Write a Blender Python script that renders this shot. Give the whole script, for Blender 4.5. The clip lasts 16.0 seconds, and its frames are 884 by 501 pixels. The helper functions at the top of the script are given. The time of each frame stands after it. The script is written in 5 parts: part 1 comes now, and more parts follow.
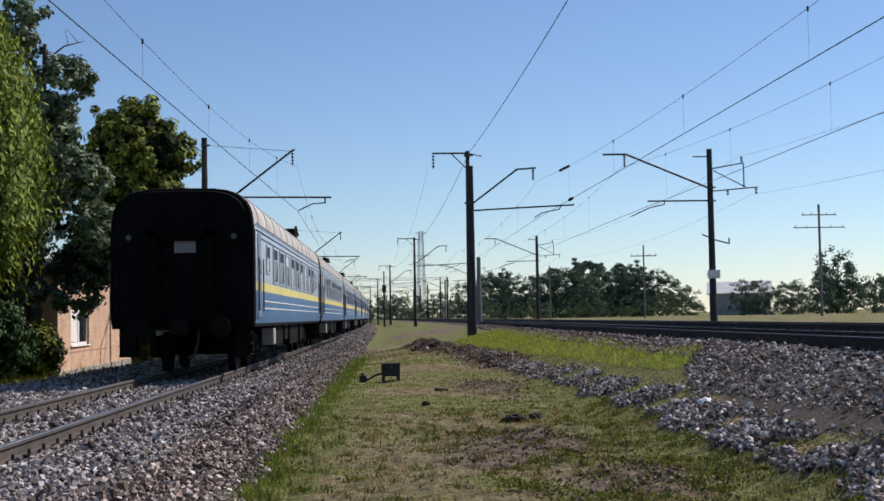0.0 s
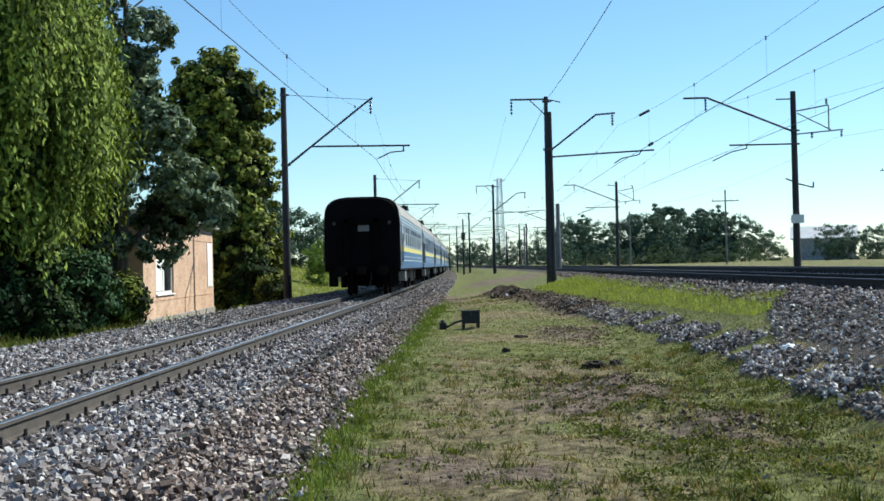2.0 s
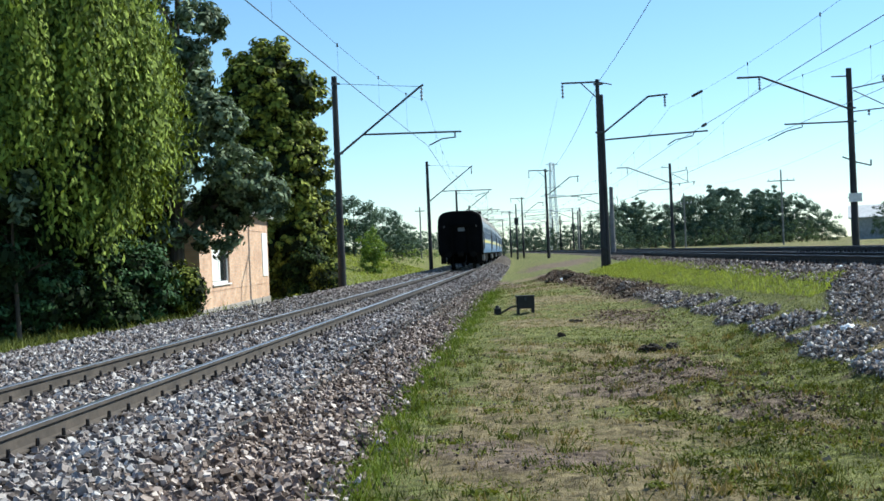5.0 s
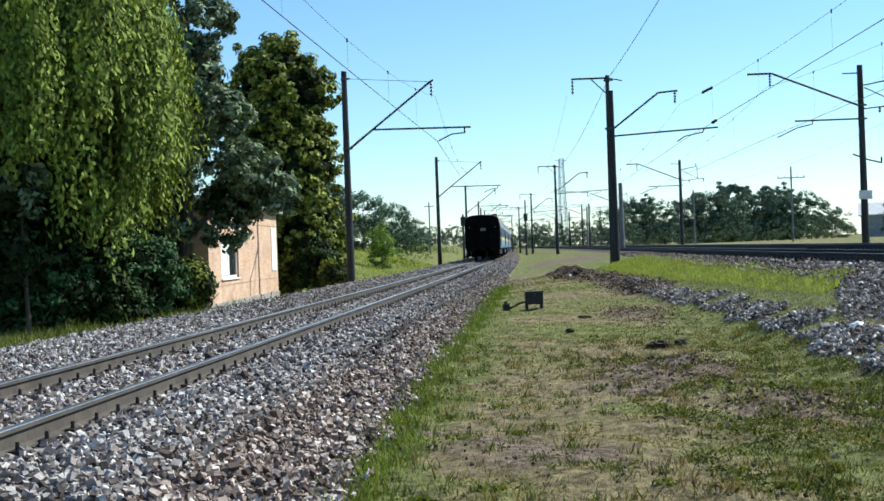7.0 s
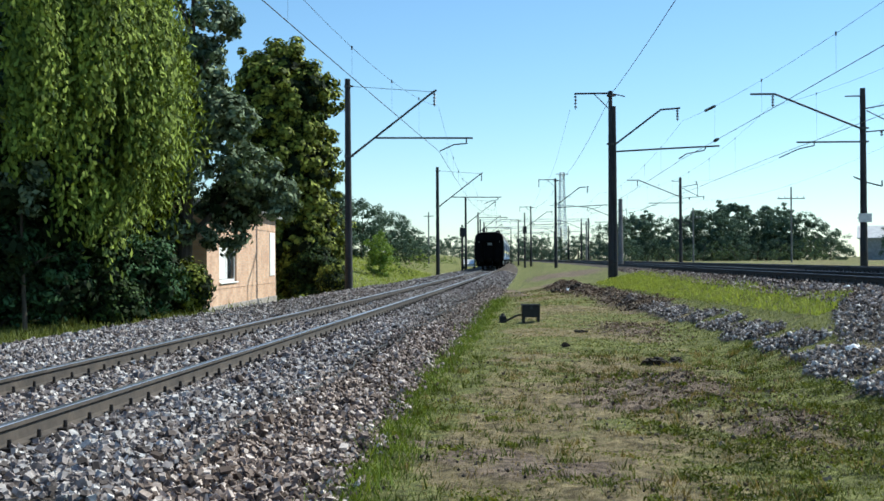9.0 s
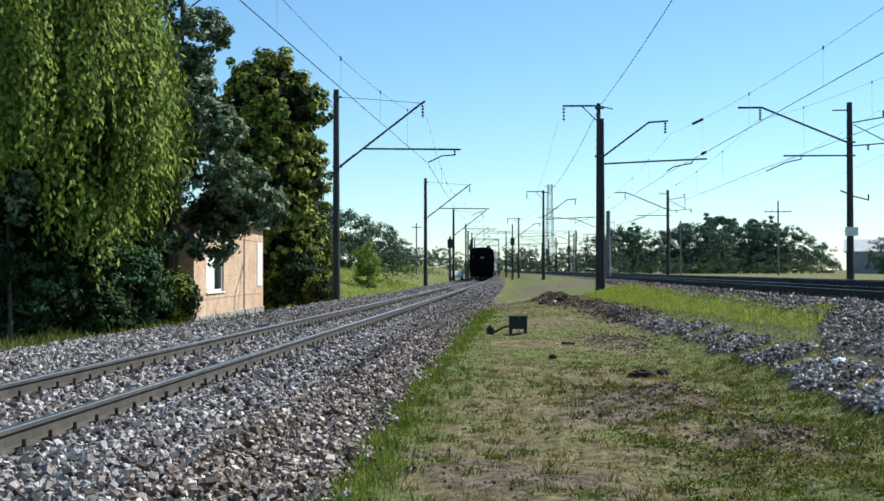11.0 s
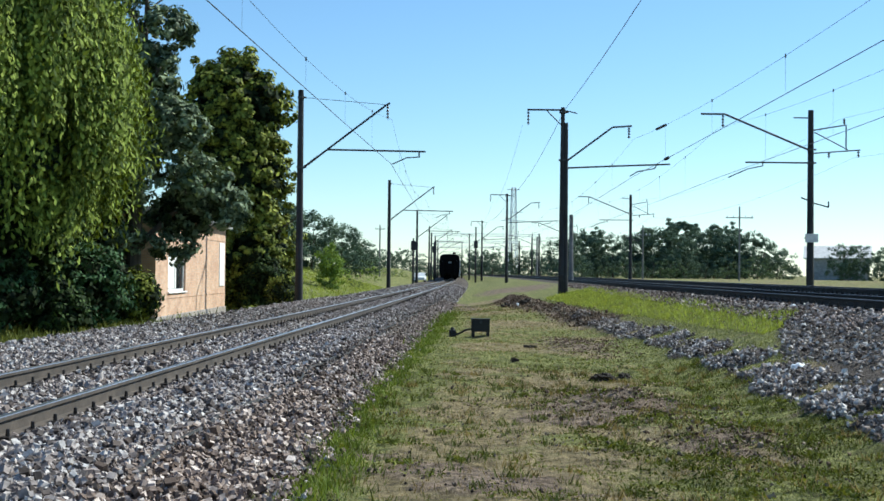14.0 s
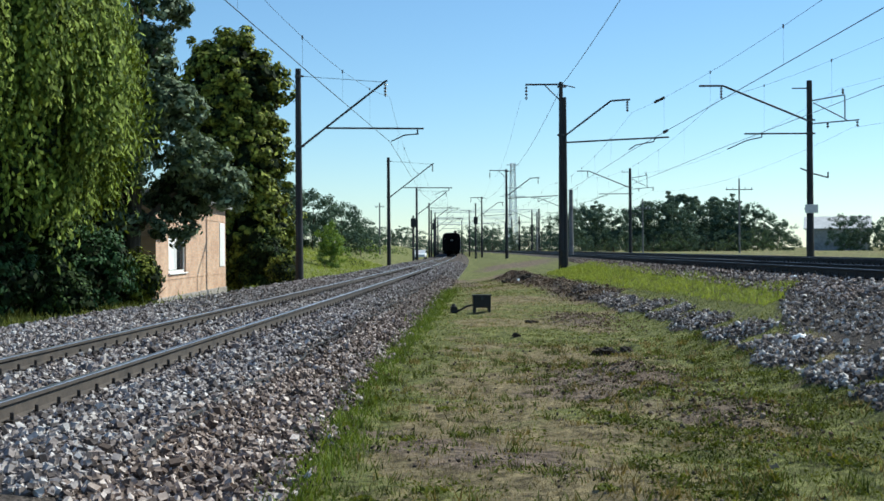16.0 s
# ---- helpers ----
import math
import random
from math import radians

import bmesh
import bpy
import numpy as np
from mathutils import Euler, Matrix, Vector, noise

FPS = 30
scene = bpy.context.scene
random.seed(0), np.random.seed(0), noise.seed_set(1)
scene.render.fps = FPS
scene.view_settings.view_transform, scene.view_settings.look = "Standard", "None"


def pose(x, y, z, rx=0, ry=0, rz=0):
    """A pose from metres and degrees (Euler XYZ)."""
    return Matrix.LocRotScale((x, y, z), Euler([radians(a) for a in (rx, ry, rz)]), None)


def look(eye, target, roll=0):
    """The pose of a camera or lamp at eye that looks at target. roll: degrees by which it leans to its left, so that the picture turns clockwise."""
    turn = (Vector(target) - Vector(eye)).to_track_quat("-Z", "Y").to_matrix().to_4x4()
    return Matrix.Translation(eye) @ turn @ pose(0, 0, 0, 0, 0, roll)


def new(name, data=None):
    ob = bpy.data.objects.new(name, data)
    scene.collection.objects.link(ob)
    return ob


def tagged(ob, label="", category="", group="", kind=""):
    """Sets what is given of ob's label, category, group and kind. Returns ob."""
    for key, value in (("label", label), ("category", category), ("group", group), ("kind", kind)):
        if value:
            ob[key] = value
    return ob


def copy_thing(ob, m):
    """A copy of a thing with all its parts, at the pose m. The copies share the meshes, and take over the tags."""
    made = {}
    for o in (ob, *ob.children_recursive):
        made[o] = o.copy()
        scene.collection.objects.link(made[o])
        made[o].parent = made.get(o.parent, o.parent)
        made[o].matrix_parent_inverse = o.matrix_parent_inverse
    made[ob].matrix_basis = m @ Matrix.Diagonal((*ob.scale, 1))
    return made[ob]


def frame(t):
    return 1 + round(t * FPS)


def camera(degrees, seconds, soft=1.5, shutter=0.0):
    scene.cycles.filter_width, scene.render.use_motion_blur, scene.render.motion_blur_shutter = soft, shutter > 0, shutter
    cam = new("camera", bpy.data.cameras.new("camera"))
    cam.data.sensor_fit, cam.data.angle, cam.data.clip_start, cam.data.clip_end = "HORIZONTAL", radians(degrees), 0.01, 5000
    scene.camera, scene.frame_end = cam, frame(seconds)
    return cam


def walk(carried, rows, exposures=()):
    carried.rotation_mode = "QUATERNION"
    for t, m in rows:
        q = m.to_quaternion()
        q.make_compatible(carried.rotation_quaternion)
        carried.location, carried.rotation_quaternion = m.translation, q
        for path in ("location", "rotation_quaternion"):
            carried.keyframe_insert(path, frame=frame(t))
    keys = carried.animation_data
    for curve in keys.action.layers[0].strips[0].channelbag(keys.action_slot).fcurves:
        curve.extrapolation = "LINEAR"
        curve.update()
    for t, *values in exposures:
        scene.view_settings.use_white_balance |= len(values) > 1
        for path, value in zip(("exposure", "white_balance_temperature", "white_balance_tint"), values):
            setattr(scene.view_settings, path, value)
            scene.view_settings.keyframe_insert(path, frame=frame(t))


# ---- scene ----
# ---------------------------------------------------------------- camera
cam = camera(38.3, 16.0, soft=1.6)
EYE = (0.0, 0.0, 1.2)
TURNS = [
    (0.0, -4.856, 2.968, 1.027), (0.2, -5.2, 0.95, 0.5), (0.5, -1.041, 1.231, -0.133), (1.0, -1.009, 0.566, -0.192),
    (1.5, -0.729, 0.034, 1.066), (2.0, -1.29, 0.675, 1.412), (2.5, 0.072, -0.063, 1.689), (3.0, 0.889, 0.076, 1.985),
    (3.5, 0.445, 0.133, 2.083), (4.0, 0.806, -0.117, 2.397), (4.2, 0.893, 0.044, 2.427), (6.3, 1.443, 0.153, 2.272),
    (6.5, 1.478, -0.04, 2.24), (7.0, 1.527, -0.066, 2.129), (7.5, 1.327, -0.033, 1.803), (8.0, 1.095, 0.509, 1.18),
    (8.5, 0.73, 0.777, 0.495), (9.0, 1.453, 0.39, 0.392), (9.2, 1.553, -0.117, 0.375), (11.3, 0.658, 0.951, 0.048),
    (11.5, 0.353, 0.64, 0.191), (12.0, -0.085, 0.076, 0.403), (12.5, -0.001, 0.273, 0.01), (13.0, -0.504, 0.419, 0.046),
    (13.5, 0.064, 0.617, -0.473), (14.0, -0.765, 0.997, -0.545), (14.5, -1.152, 1.376, 0.066), (15.0, -0.973, 1.301, 0.241),
    (15.5, -1.192, 0.611, 0.238), (16.0, -0.75, -0.049, 0.41)]
walk(cam, [(t, pose(*EYE, 90 + p, r, y)) for t, y, p, r in TURNS],
     exposures=[(0.0, 0.15, 5900, 14), (0.25, 0.2, 7200, 22), (0.5, 0.35, 8000, 28), (0.9, 0.45, 7200, 16), (1.25, 0.6, 5600, -2), (1.6, 0.66, 5500, -2),
                (2.5, 0.54, 5500, -2), (3.0, 0.72, 5500, -2), (4.0, 0.73, 5500, -2), (8.0, 0.75, 5500, -2), (9.0, 0.6, 5500, -2), (12.0, 0.6, 5500, -2), (14.5, 0.62, 5500, -2), (16.0, 0.42, 5500, -2)])

# ---------------------------------------------------------------- light
SUN_AZ, SUN_EL = 60.0, 44.0     # degrees right of straight ahead, above the horizon
world = bpy.data.worlds.new("sky")
scene.world = world
world.use_nodes = True
wn = world.node_tree.nodes
sky = wn.new("ShaderNodeTexSky")
sky.sky_type, sky.sun_disc = "NISHITA", False
sky.sun_elevation, sky.sun_rotation = radians(SUN_EL), radians(SUN_AZ)
sky.air_density, sky.dust_density, sky.ozone_density = 1.0, 0.0, 3.0
wn["Background"].inputs["Strength"].default_value = 0.09
world.node_tree.links.new(sky.outputs[0], wn["Background"].inputs["Color"])
sun = new("sun", bpy.data.lights.new("sun", "SUN"))
sun.data.energy, sun.data.angle, sun.data.color = 5.0, radians(0.5), (1.0, 0.87, 0.71)
sun_to = Vector((math.sin(radians(SUN_AZ)) * math.cos(radians(SUN_EL)), math.cos(radians(SUN_AZ)) * math.cos(radians(SUN_EL)), math.sin(radians(SUN_EL))))
sun.matrix_world = look(sun_to * 50, (0, 0, 0))

# ---------------------------------------------------------------- materials


class Mat:
    """A node material made step by step."""

    def __init__(self, name, rough=0.8, metal=0.0, spec=0.5):
        self.mat = bpy.data.materials.new(name)
        self.mat.use_nodes = True
        self.nodes, self.links = self.mat.node_tree.nodes, self.mat.node_tree.links
        self.bsdf = self.nodes["Principled BSDF"]
        self.bsdf.inputs["Roughness"].default_value = rough
        self.bsdf.inputs["Metallic"].default_value = metal
        self.bsdf.inputs["Specular IOR Level"].default_value = spec
        self.coord = None

    def node(self, kind, **sets):
        n = self.nodes.new(kind)
        for k, v in sets.items():
            n.inputs[k.replace("_", " ")].default_value = v
        return n

    def where(self, stretch=(1, 1, 1), local=False):
        tex = self.node("ShaderNodeTexCoord") if local else self.node("ShaderNodeNewGeometry")
        m = self.node("ShaderNodeMapping")
        m.inputs["Scale"].default_value = stretch
        self.links.new(tex.outputs["Object" if local else "Position"], m.inputs["Vector"])
        return m.outputs[0]

    def noise(self, scale, detail=4.0, stretch=(1, 1, 1), local=False, rough=0.6):
        n = self.node("ShaderNodeTexNoise", Scale=scale, Detail=detail, Roughness=rough)
        self.links.new(self.where(stretch, local), n.inputs["Vector"])
        return n.outputs["Fac"]

    def ramp(self, fac, *stops):
        r = self.node("ShaderNodeValToRGB")
        els = r.color_ramp.elements
        while len(els) < len(stops):
            els.new(0.5)
        for e, (at, c) in zip(els, stops):
            e.position, e.color = at, (*c, 1) if len(c) == 3 else c
        self.links.new(fac, r.inputs["Fac"])
        return r.outputs["Color"]

    def mix(self, fac, a, b, mode="MIX"):
        m = self.node("ShaderNodeMix")
        m.data_type, m.blend_type = "RGBA", mode
        for value, at in ((fac, 0), (a, 6), (b, 7)):
            if isinstance(value, (int, float)):
                m.inputs[at].default_value = value
            elif isinstance(value, tuple):
                m.inputs[at].default_value = (*value, 1)
            else:
                self.links.new(value, m.inputs[at])
        return m.outputs[2]

    def random(self, island=True):
        return (self.node("ShaderNodeNewGeometry").outputs["Random Per Island"] if island else self.node("ShaderNodeObjectInfo").outputs["Random"])

    def colour(self, value):
        if isinstance(value, tuple):
            self.bsdf.inputs["Base Color"].default_value = (*value, 1)
        else:
            self.links.new(value, self.bsdf.inputs["Base Color"])
        return self

    def bump(self, fac, strength=0.4, distance=0.02):
        b = self.node("ShaderNodeBump", Strength=strength, Distance=distance)
        self.links.new(fac, b.inputs["Height"])
        self.links.new(b.outputs[0], self.bsdf.inputs["Normal"])
        return self

    def rough(self, fac, low, high):
        self.links.new(self.ramp(fac, (0.3, (low,) * 3), (0.7, (high,) * 3)), self.bsdf.inputs["Roughness"])
        return self


def two_tone(name, dark, light, scale, rough=0.8, metal=0.0, bump=0.3, stretch=(1, 1, 1), fine=None, local=False, distance=0.01):
    m = Mat(name, rough, metal)
    big = m.noise(scale, 5, stretch, local)
    small = m.noise(fine or scale * 9, 3, stretch, local)
    c = m.ramp(big, (0.32, dark), (0.68, light))
    c = m.mix(0.45, c, m.ramp(small, (0.3, (0.35,) * 3), (0.7, (0.75,) * 3)), "OVERLAY")
    m.colour(c).bump(small, bump, distance)
    return m.mat


def leaf_mat(name, dark, light, gloss=0.55, through_light=0.35):
    m = Mat(name, gloss, spec=0.12)
    c = m.ramp(m.random(), (0.0, dark), (0.55, tuple((a + b) / 2 for a, b in zip(dark, light))), (1.0, light))
    c = m.mix(0.5, c, m.ramp(m.noise(0.7, 3), (0.3, (0.35,) * 3), (0.7, (0.7,) * 3)), "OVERLAY")
    m.colour(c)
    tr = m.node("ShaderNodeBsdfTranslucent")
    m.links.new(m.mix(1.0, c, (1.0, 0.95, 0.35), "MULTIPLY"), tr.inputs["Color"])
    mixed = m.node("ShaderNodeMixShader", Fac=through_light)
    m.links.new(m.bsdf.outputs[0], mixed.inputs[1])
    m.links.new(tr.outputs[0], mixed.inputs[2])
    m.links.new(mixed.outputs[0], m.nodes["Material Output"].inputs["Surface"])
    return m.mat


def stone_mat(name, tones):
    m = Mat(name, 0.9, spec=0.1)
    c = m.ramp(m.random(), *[(i / (len(tones) - 1), t) for i, t in enumerate(tones)])
    n = m.noise(45, 3)
    c = m.mix(0.5, c, m.ramp(n, (0.3, (0.3,) * 3), (0.7, (0.7,) * 3)), "OVERLAY")
    # rust and brake dust near the rails, in broad patches
    c = m.mix(m.ramp(m.noise(0.55, 3), (0.42, (0, 0, 0)), (0.75, (0.35,) * 3)), c, (0.18, 0.12, 0.09))
    m.colour(c).bump(n, 0.5, 0.006)
    return m.mat


M_STONE = stone_mat("ballast_stone", [(0.045, 0.038, 0.035), (0.14, 0.12, 0.112), (0.27, 0.232, 0.218), (0.40, 0.36, 0.34), (0.64, 0.60, 0.57)])
M_STONE_DARK = stone_mat("old_ballast_stone", [(0.045, 0.038, 0.034), (0.18, 0.153, 0.137), (0.36, 0.315, 0.285), (0.72, 0.67, 0.63)])
M_STONE_BLACKISH = stone_mat("blackish_stone", [(0.015, 0.012, 0.011), (0.05, 0.042, 0.037), (0.11, 0.095, 0.085), (0.22, 0.19, 0.17)])
M_CLOD = stone_mat("clod", [(0.03, 0.02, 0.012), (0.11, 0.075, 0.05), (0.20, 0.145, 0.10), (0.33, 0.27, 0.21)])
M_STONE_RED = stone_mat("rusty_ballast_stone", [(0.04, 0.031, 0.026), (0.16, 0.123, 0.103), (0.31, 0.245, 0.208), (0.68, 0.59, 0.53)])
M_RAIL_SIDE = two_tone("rusty_rail_web", (0.035, 0.028, 0.023), (0.08, 0.063, 0.05), 3.0, 0.85)
# Near-black web: the shaded side of the bank rails as colour
M_RAIL_BACKLIT = two_tone("rail_web_painted_shade", (0.006, 0.005, 0.005), (0.018, 0.015, 0.013), 3.0, 0.8)
M_RAIL_TOP = two_tone("worn_rail_head", (0.30, 0.30, 0.31), (0.5, 0.5, 0.52), 2.0, 0.32, 0.9, 0.1, (1, 0.1, 1))
M_RAIL_TOP_DULL = two_tone("dull_dark_rail_head", (0.05, 0.05, 0.06), (0.11, 0.11, 0.125), 2.0, 0.5, 0.5, 0.1, (1, 0.1, 1))
M_SLEEPER = two_tone("weathered_concrete_sleeper", (0.19, 0.165, 0.15), (0.33, 0.30, 0.27), 4.0, 0.9)
M_IRON = two_tone("oily_iron", (0.018, 0.014, 0.012), (0.05, 0.038, 0.03), 6.0, 0.65, 0.3)
# Concrete darkened far below its own grey: backlit shade put in colour
M_MAST = two_tone("weathered_concrete_in_painted_shade", (0.016, 0.0165, 0.018), (0.046, 0.047, 0.05), 2.2, 0.95, 0.0, 0.4, (1, 1, 0.25))
M_MAST_FOOT = two_tone("tarred_foot", (0.008, 0.008, 0.008), (0.025, 0.022, 0.02), 5.0, 0.7)
M_STEEL = two_tone("dark_painted_steel", (0.02, 0.021, 0.024), (0.055, 0.057, 0.06), 8.0, 0.6)
M_WIRE = two_tone("copper_wire_darkened", (0.05, 0.05, 0.055), (0.09, 0.085, 0.085), 1.0, 0.5, 0.6)
M_INSULATOR = two_tone("brown_glazed_insulator", (0.03, 0.018, 0.012), (0.06, 0.04, 0.03), 12.0, 0.25)
M_PLATE = two_tone("white_enamel_plate", (0.55, 0.56, 0.56), (0.75, 0.75, 0.74), 6.0, 0.5)
M_BARK = two_tone("bark", (0.035, 0.028, 0.02), (0.11, 0.085, 0.06), 5.0, 0.95, 0, 0.8, (1, 1, 0.2))
M_WILLOW = leaf_mat("willow_leaf", (0.03, 0.055, 0.008), (0.30, 0.37, 0.06), 0.7, 0.15)
M_ASH = leaf_mat("grey_green_leaf", (0.022, 0.04, 0.02), (0.26, 0.32, 0.19), 0.6, 0.12)
M_MAPLE = leaf_mat("maple_leaf", (0.015, 0.028, 0.005), (0.30, 0.33, 0.05), 0.65, 0.08)
# Near-black leaf green that stands in for shade inside the crowns
M_CROWN_SHADE = leaf_mat("crown_shade_leaf", (0.006, 0.011, 0.004), (0.025, 0.038, 0.012), 0.8, 0.05)
# Bush green darkened: weak light under the trees is put in it
M_BUSH = leaf_mat("shade_dark_bush_leaf", (0.008, 0.018, 0.005), (0.06, 0.10, 0.026), 0.7, 0.06)
# Distance haze is mixed into this leaf colour: paler, bluer, flatter
M_FAR = leaf_mat("hazed_distant_leaf", (0.062, 0.095, 0.066), (0.115, 0.16, 0.10), 0.85, 0.08)
M_VERGE = leaf_mat("verge_bush_leaf", (0.012, 0.03, 0.012), (0.085, 0.16, 0.065), 0.7, 0.08)
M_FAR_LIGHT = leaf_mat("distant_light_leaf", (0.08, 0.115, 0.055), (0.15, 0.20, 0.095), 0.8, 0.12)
M_FRESH = leaf_mat("fresh_green_leaf", (0.09, 0.15, 0.03), (0.26, 0.36, 0.07), 0.5, 0.4)
M_GRASS = leaf_mat("green_grass_blade", (0.055, 0.07, 0.018), (0.235, 0.255, 0.07), 0.7, 0.3)
M_FRINGE = leaf_mat("lush_fringe_grass_blade", (0.06, 0.09, 0.015), (0.23, 0.29, 0.055), 0.65, 0.3)
M_TUFT = leaf_mat("dark_tuft_blade", (0.03, 0.042, 0.01), (0.17, 0.20, 0.05), 0.7, 0.25)
M_DRY = leaf_mat("dry_grass_blade", (0.10, 0.082, 0.036), (0.36, 0.275, 0.142), 0.75, 0.3)


def brick_mat():
    """Courses of orange brick with pale joints, laid along y and z."""
    m = Mat("sunlit_orange_brick", 0.92, spec=0.2)
    pos, cut, lay = m.node("ShaderNodeNewGeometry"), m.node("ShaderNodeSeparateXYZ"), m.node("ShaderNodeCombineXYZ")
    m.links.new(pos.outputs["Position"], cut.inputs[0])
    m.links.new(cut.outputs["Y"], lay.inputs["X"]), m.links.new(cut.outputs["Z"], lay.inputs["Y"])
    b = m.node("ShaderNodeTexBrick", Color1=(0.50, 0.30, 0.19, 1), Color2=(0.62, 0.41, 0.28, 1), Mortar=(0.42, 0.36, 0.30, 1), Scale=1.0)
    b.inputs["Brick Width"].default_value, b.inputs["Row Height"].default_value, b.inputs["Mortar Size"].default_value = 0.26, 0.077, 0.008
    m.links.new(lay.outputs[0], b.inputs["Vector"])
    c = m.mix(0.55, b.outputs["Color"], m.ramp(m.noise(1.1, 5), (0.3, (0.3,) * 3), (0.7, (0.68,) * 3)), "OVERLAY")
    m.colour(c).bump(b.outputs["Fac"], -0.5, 0.01)
    return m.mat


M_BRICK = brick_mat()
M_WHITE = two_tone("chalky_white_paint", (0.62, 0.61, 0.58), (0.8, 0.79, 0.76), 3.0, 0.8)
M_ROOFING = two_tone("grey_asbestos_roofing", (0.22, 0.22, 0.22), (0.36, 0.36, 0.35), 2.0, 0.9)
M_GLASS = Mat("window_glass", 0.16, 0.0, 0.22).colour((0.012, 0.015, 0.02)).mat
M_SIGNAL = two_tone("matt_black_signal_paint", (0.01, 0.01, 0.01), (0.03, 0.03, 0.03), 6.0, 0.6)
M_CAR = Mat("white_car_paint", 0.5, 0.0, 0.2).colour((0.8, 0.8, 0.79)).mat
M_RUBBER = two_tone("tyre_rubber", (0.012, 0.012, 0.012), (0.03, 0.03, 0.03), 20, 0.9)
# the coach
M_COACH_LIGHT = two_tone("pale_blue_coach_paint", (0.30, 0.35, 0.43), (0.40, 0.45, 0.53), 0.8, 0.3, 0, 0.05, fine=20, local=True)
M_COACH_BLUE = two_tone("blue_coach_paint", (0.05, 0.125, 0.27), (0.085, 0.18, 0.35), 0.8, 0.3, 0, 0.05, fine=20, local=True)
M_COACH_YELLOW = two_tone("yellow_coach_stripe", (0.62, 0.52, 0.13), (0.75, 0.65, 0.2), 0.8, 0.35, 0, 0.05, fine=20, local=True)
M_COACH_ROOF = two_tone("dusty_grey_coach_roof", (0.33, 0.30, 0.27), (0.47, 0.44, 0.40), 0.9, 0.7, 0, 0.1, fine=15, local=True)
# Near-black end: its shade away from the sun is put into the colour
M_COACH_END_SHADE = two_tone("coach_end_painted_shade", (0.0015, 0.0016, 0.002), (0.004, 0.0042, 0.005), 1.2, 0.75, 0, 0.1, fine=15, local=True)
# Near-black: shade under the floor is put in with the soot
M_UNDER = two_tone("underframe_soot_and_shade", (0.003, 0.003, 0.003), (0.009, 0.008, 0.007), 3.0, 0.85, 0, 0.2, local=True)

M_COACH_TRIM = two_tone("dark_blue_coach_trim", (0.02, 0.03, 0.06), (0.035, 0.05, 0.09), 2.0, 0.5, 0, 0.05, local=True)
M_COACH_DOOR = two_tone("dull_coach_door_paint", (0.10, 0.12, 0.17), (0.16, 0.18, 0.23), 1.5, 0.45, 0, 0.05, local=True)
M_PALE_PANE = Mat("pale_coach_pane", 0.12, 0.0, 0.5).colour((0.34, 0.36, 0.41)).mat
M_OPEN = Mat("open_transom_gap", 0.5, 0.0, 0.1).colour((0.012, 0.014, 0.02)).mat
M_DULL_GREY = two_tone("dull_grey_paint", (0.20, 0.20, 0.20), (0.32, 0.32, 0.31), 5.0, 0.7, local=True)
# Black rubber made darker still by the end's painted shade
M_BELLOWS = two_tone("black_rubber_with_end_shade", (0.0015, 0.0015, 0.0015), (0.004, 0.004, 0.004), 9.0, 0.9, local=True)
for dull in (M_COACH_END_SHADE, M_UNDER, M_BELLOWS):
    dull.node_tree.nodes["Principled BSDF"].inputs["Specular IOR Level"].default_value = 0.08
# Blade colour lifted above plain grass: sunlight is put into it
M_STRIP = leaf_mat("sunlight_painted_grass_blade", (0.18, 0.23, 0.045), (0.46, 0.52, 0.12), 0.7, 0.35)


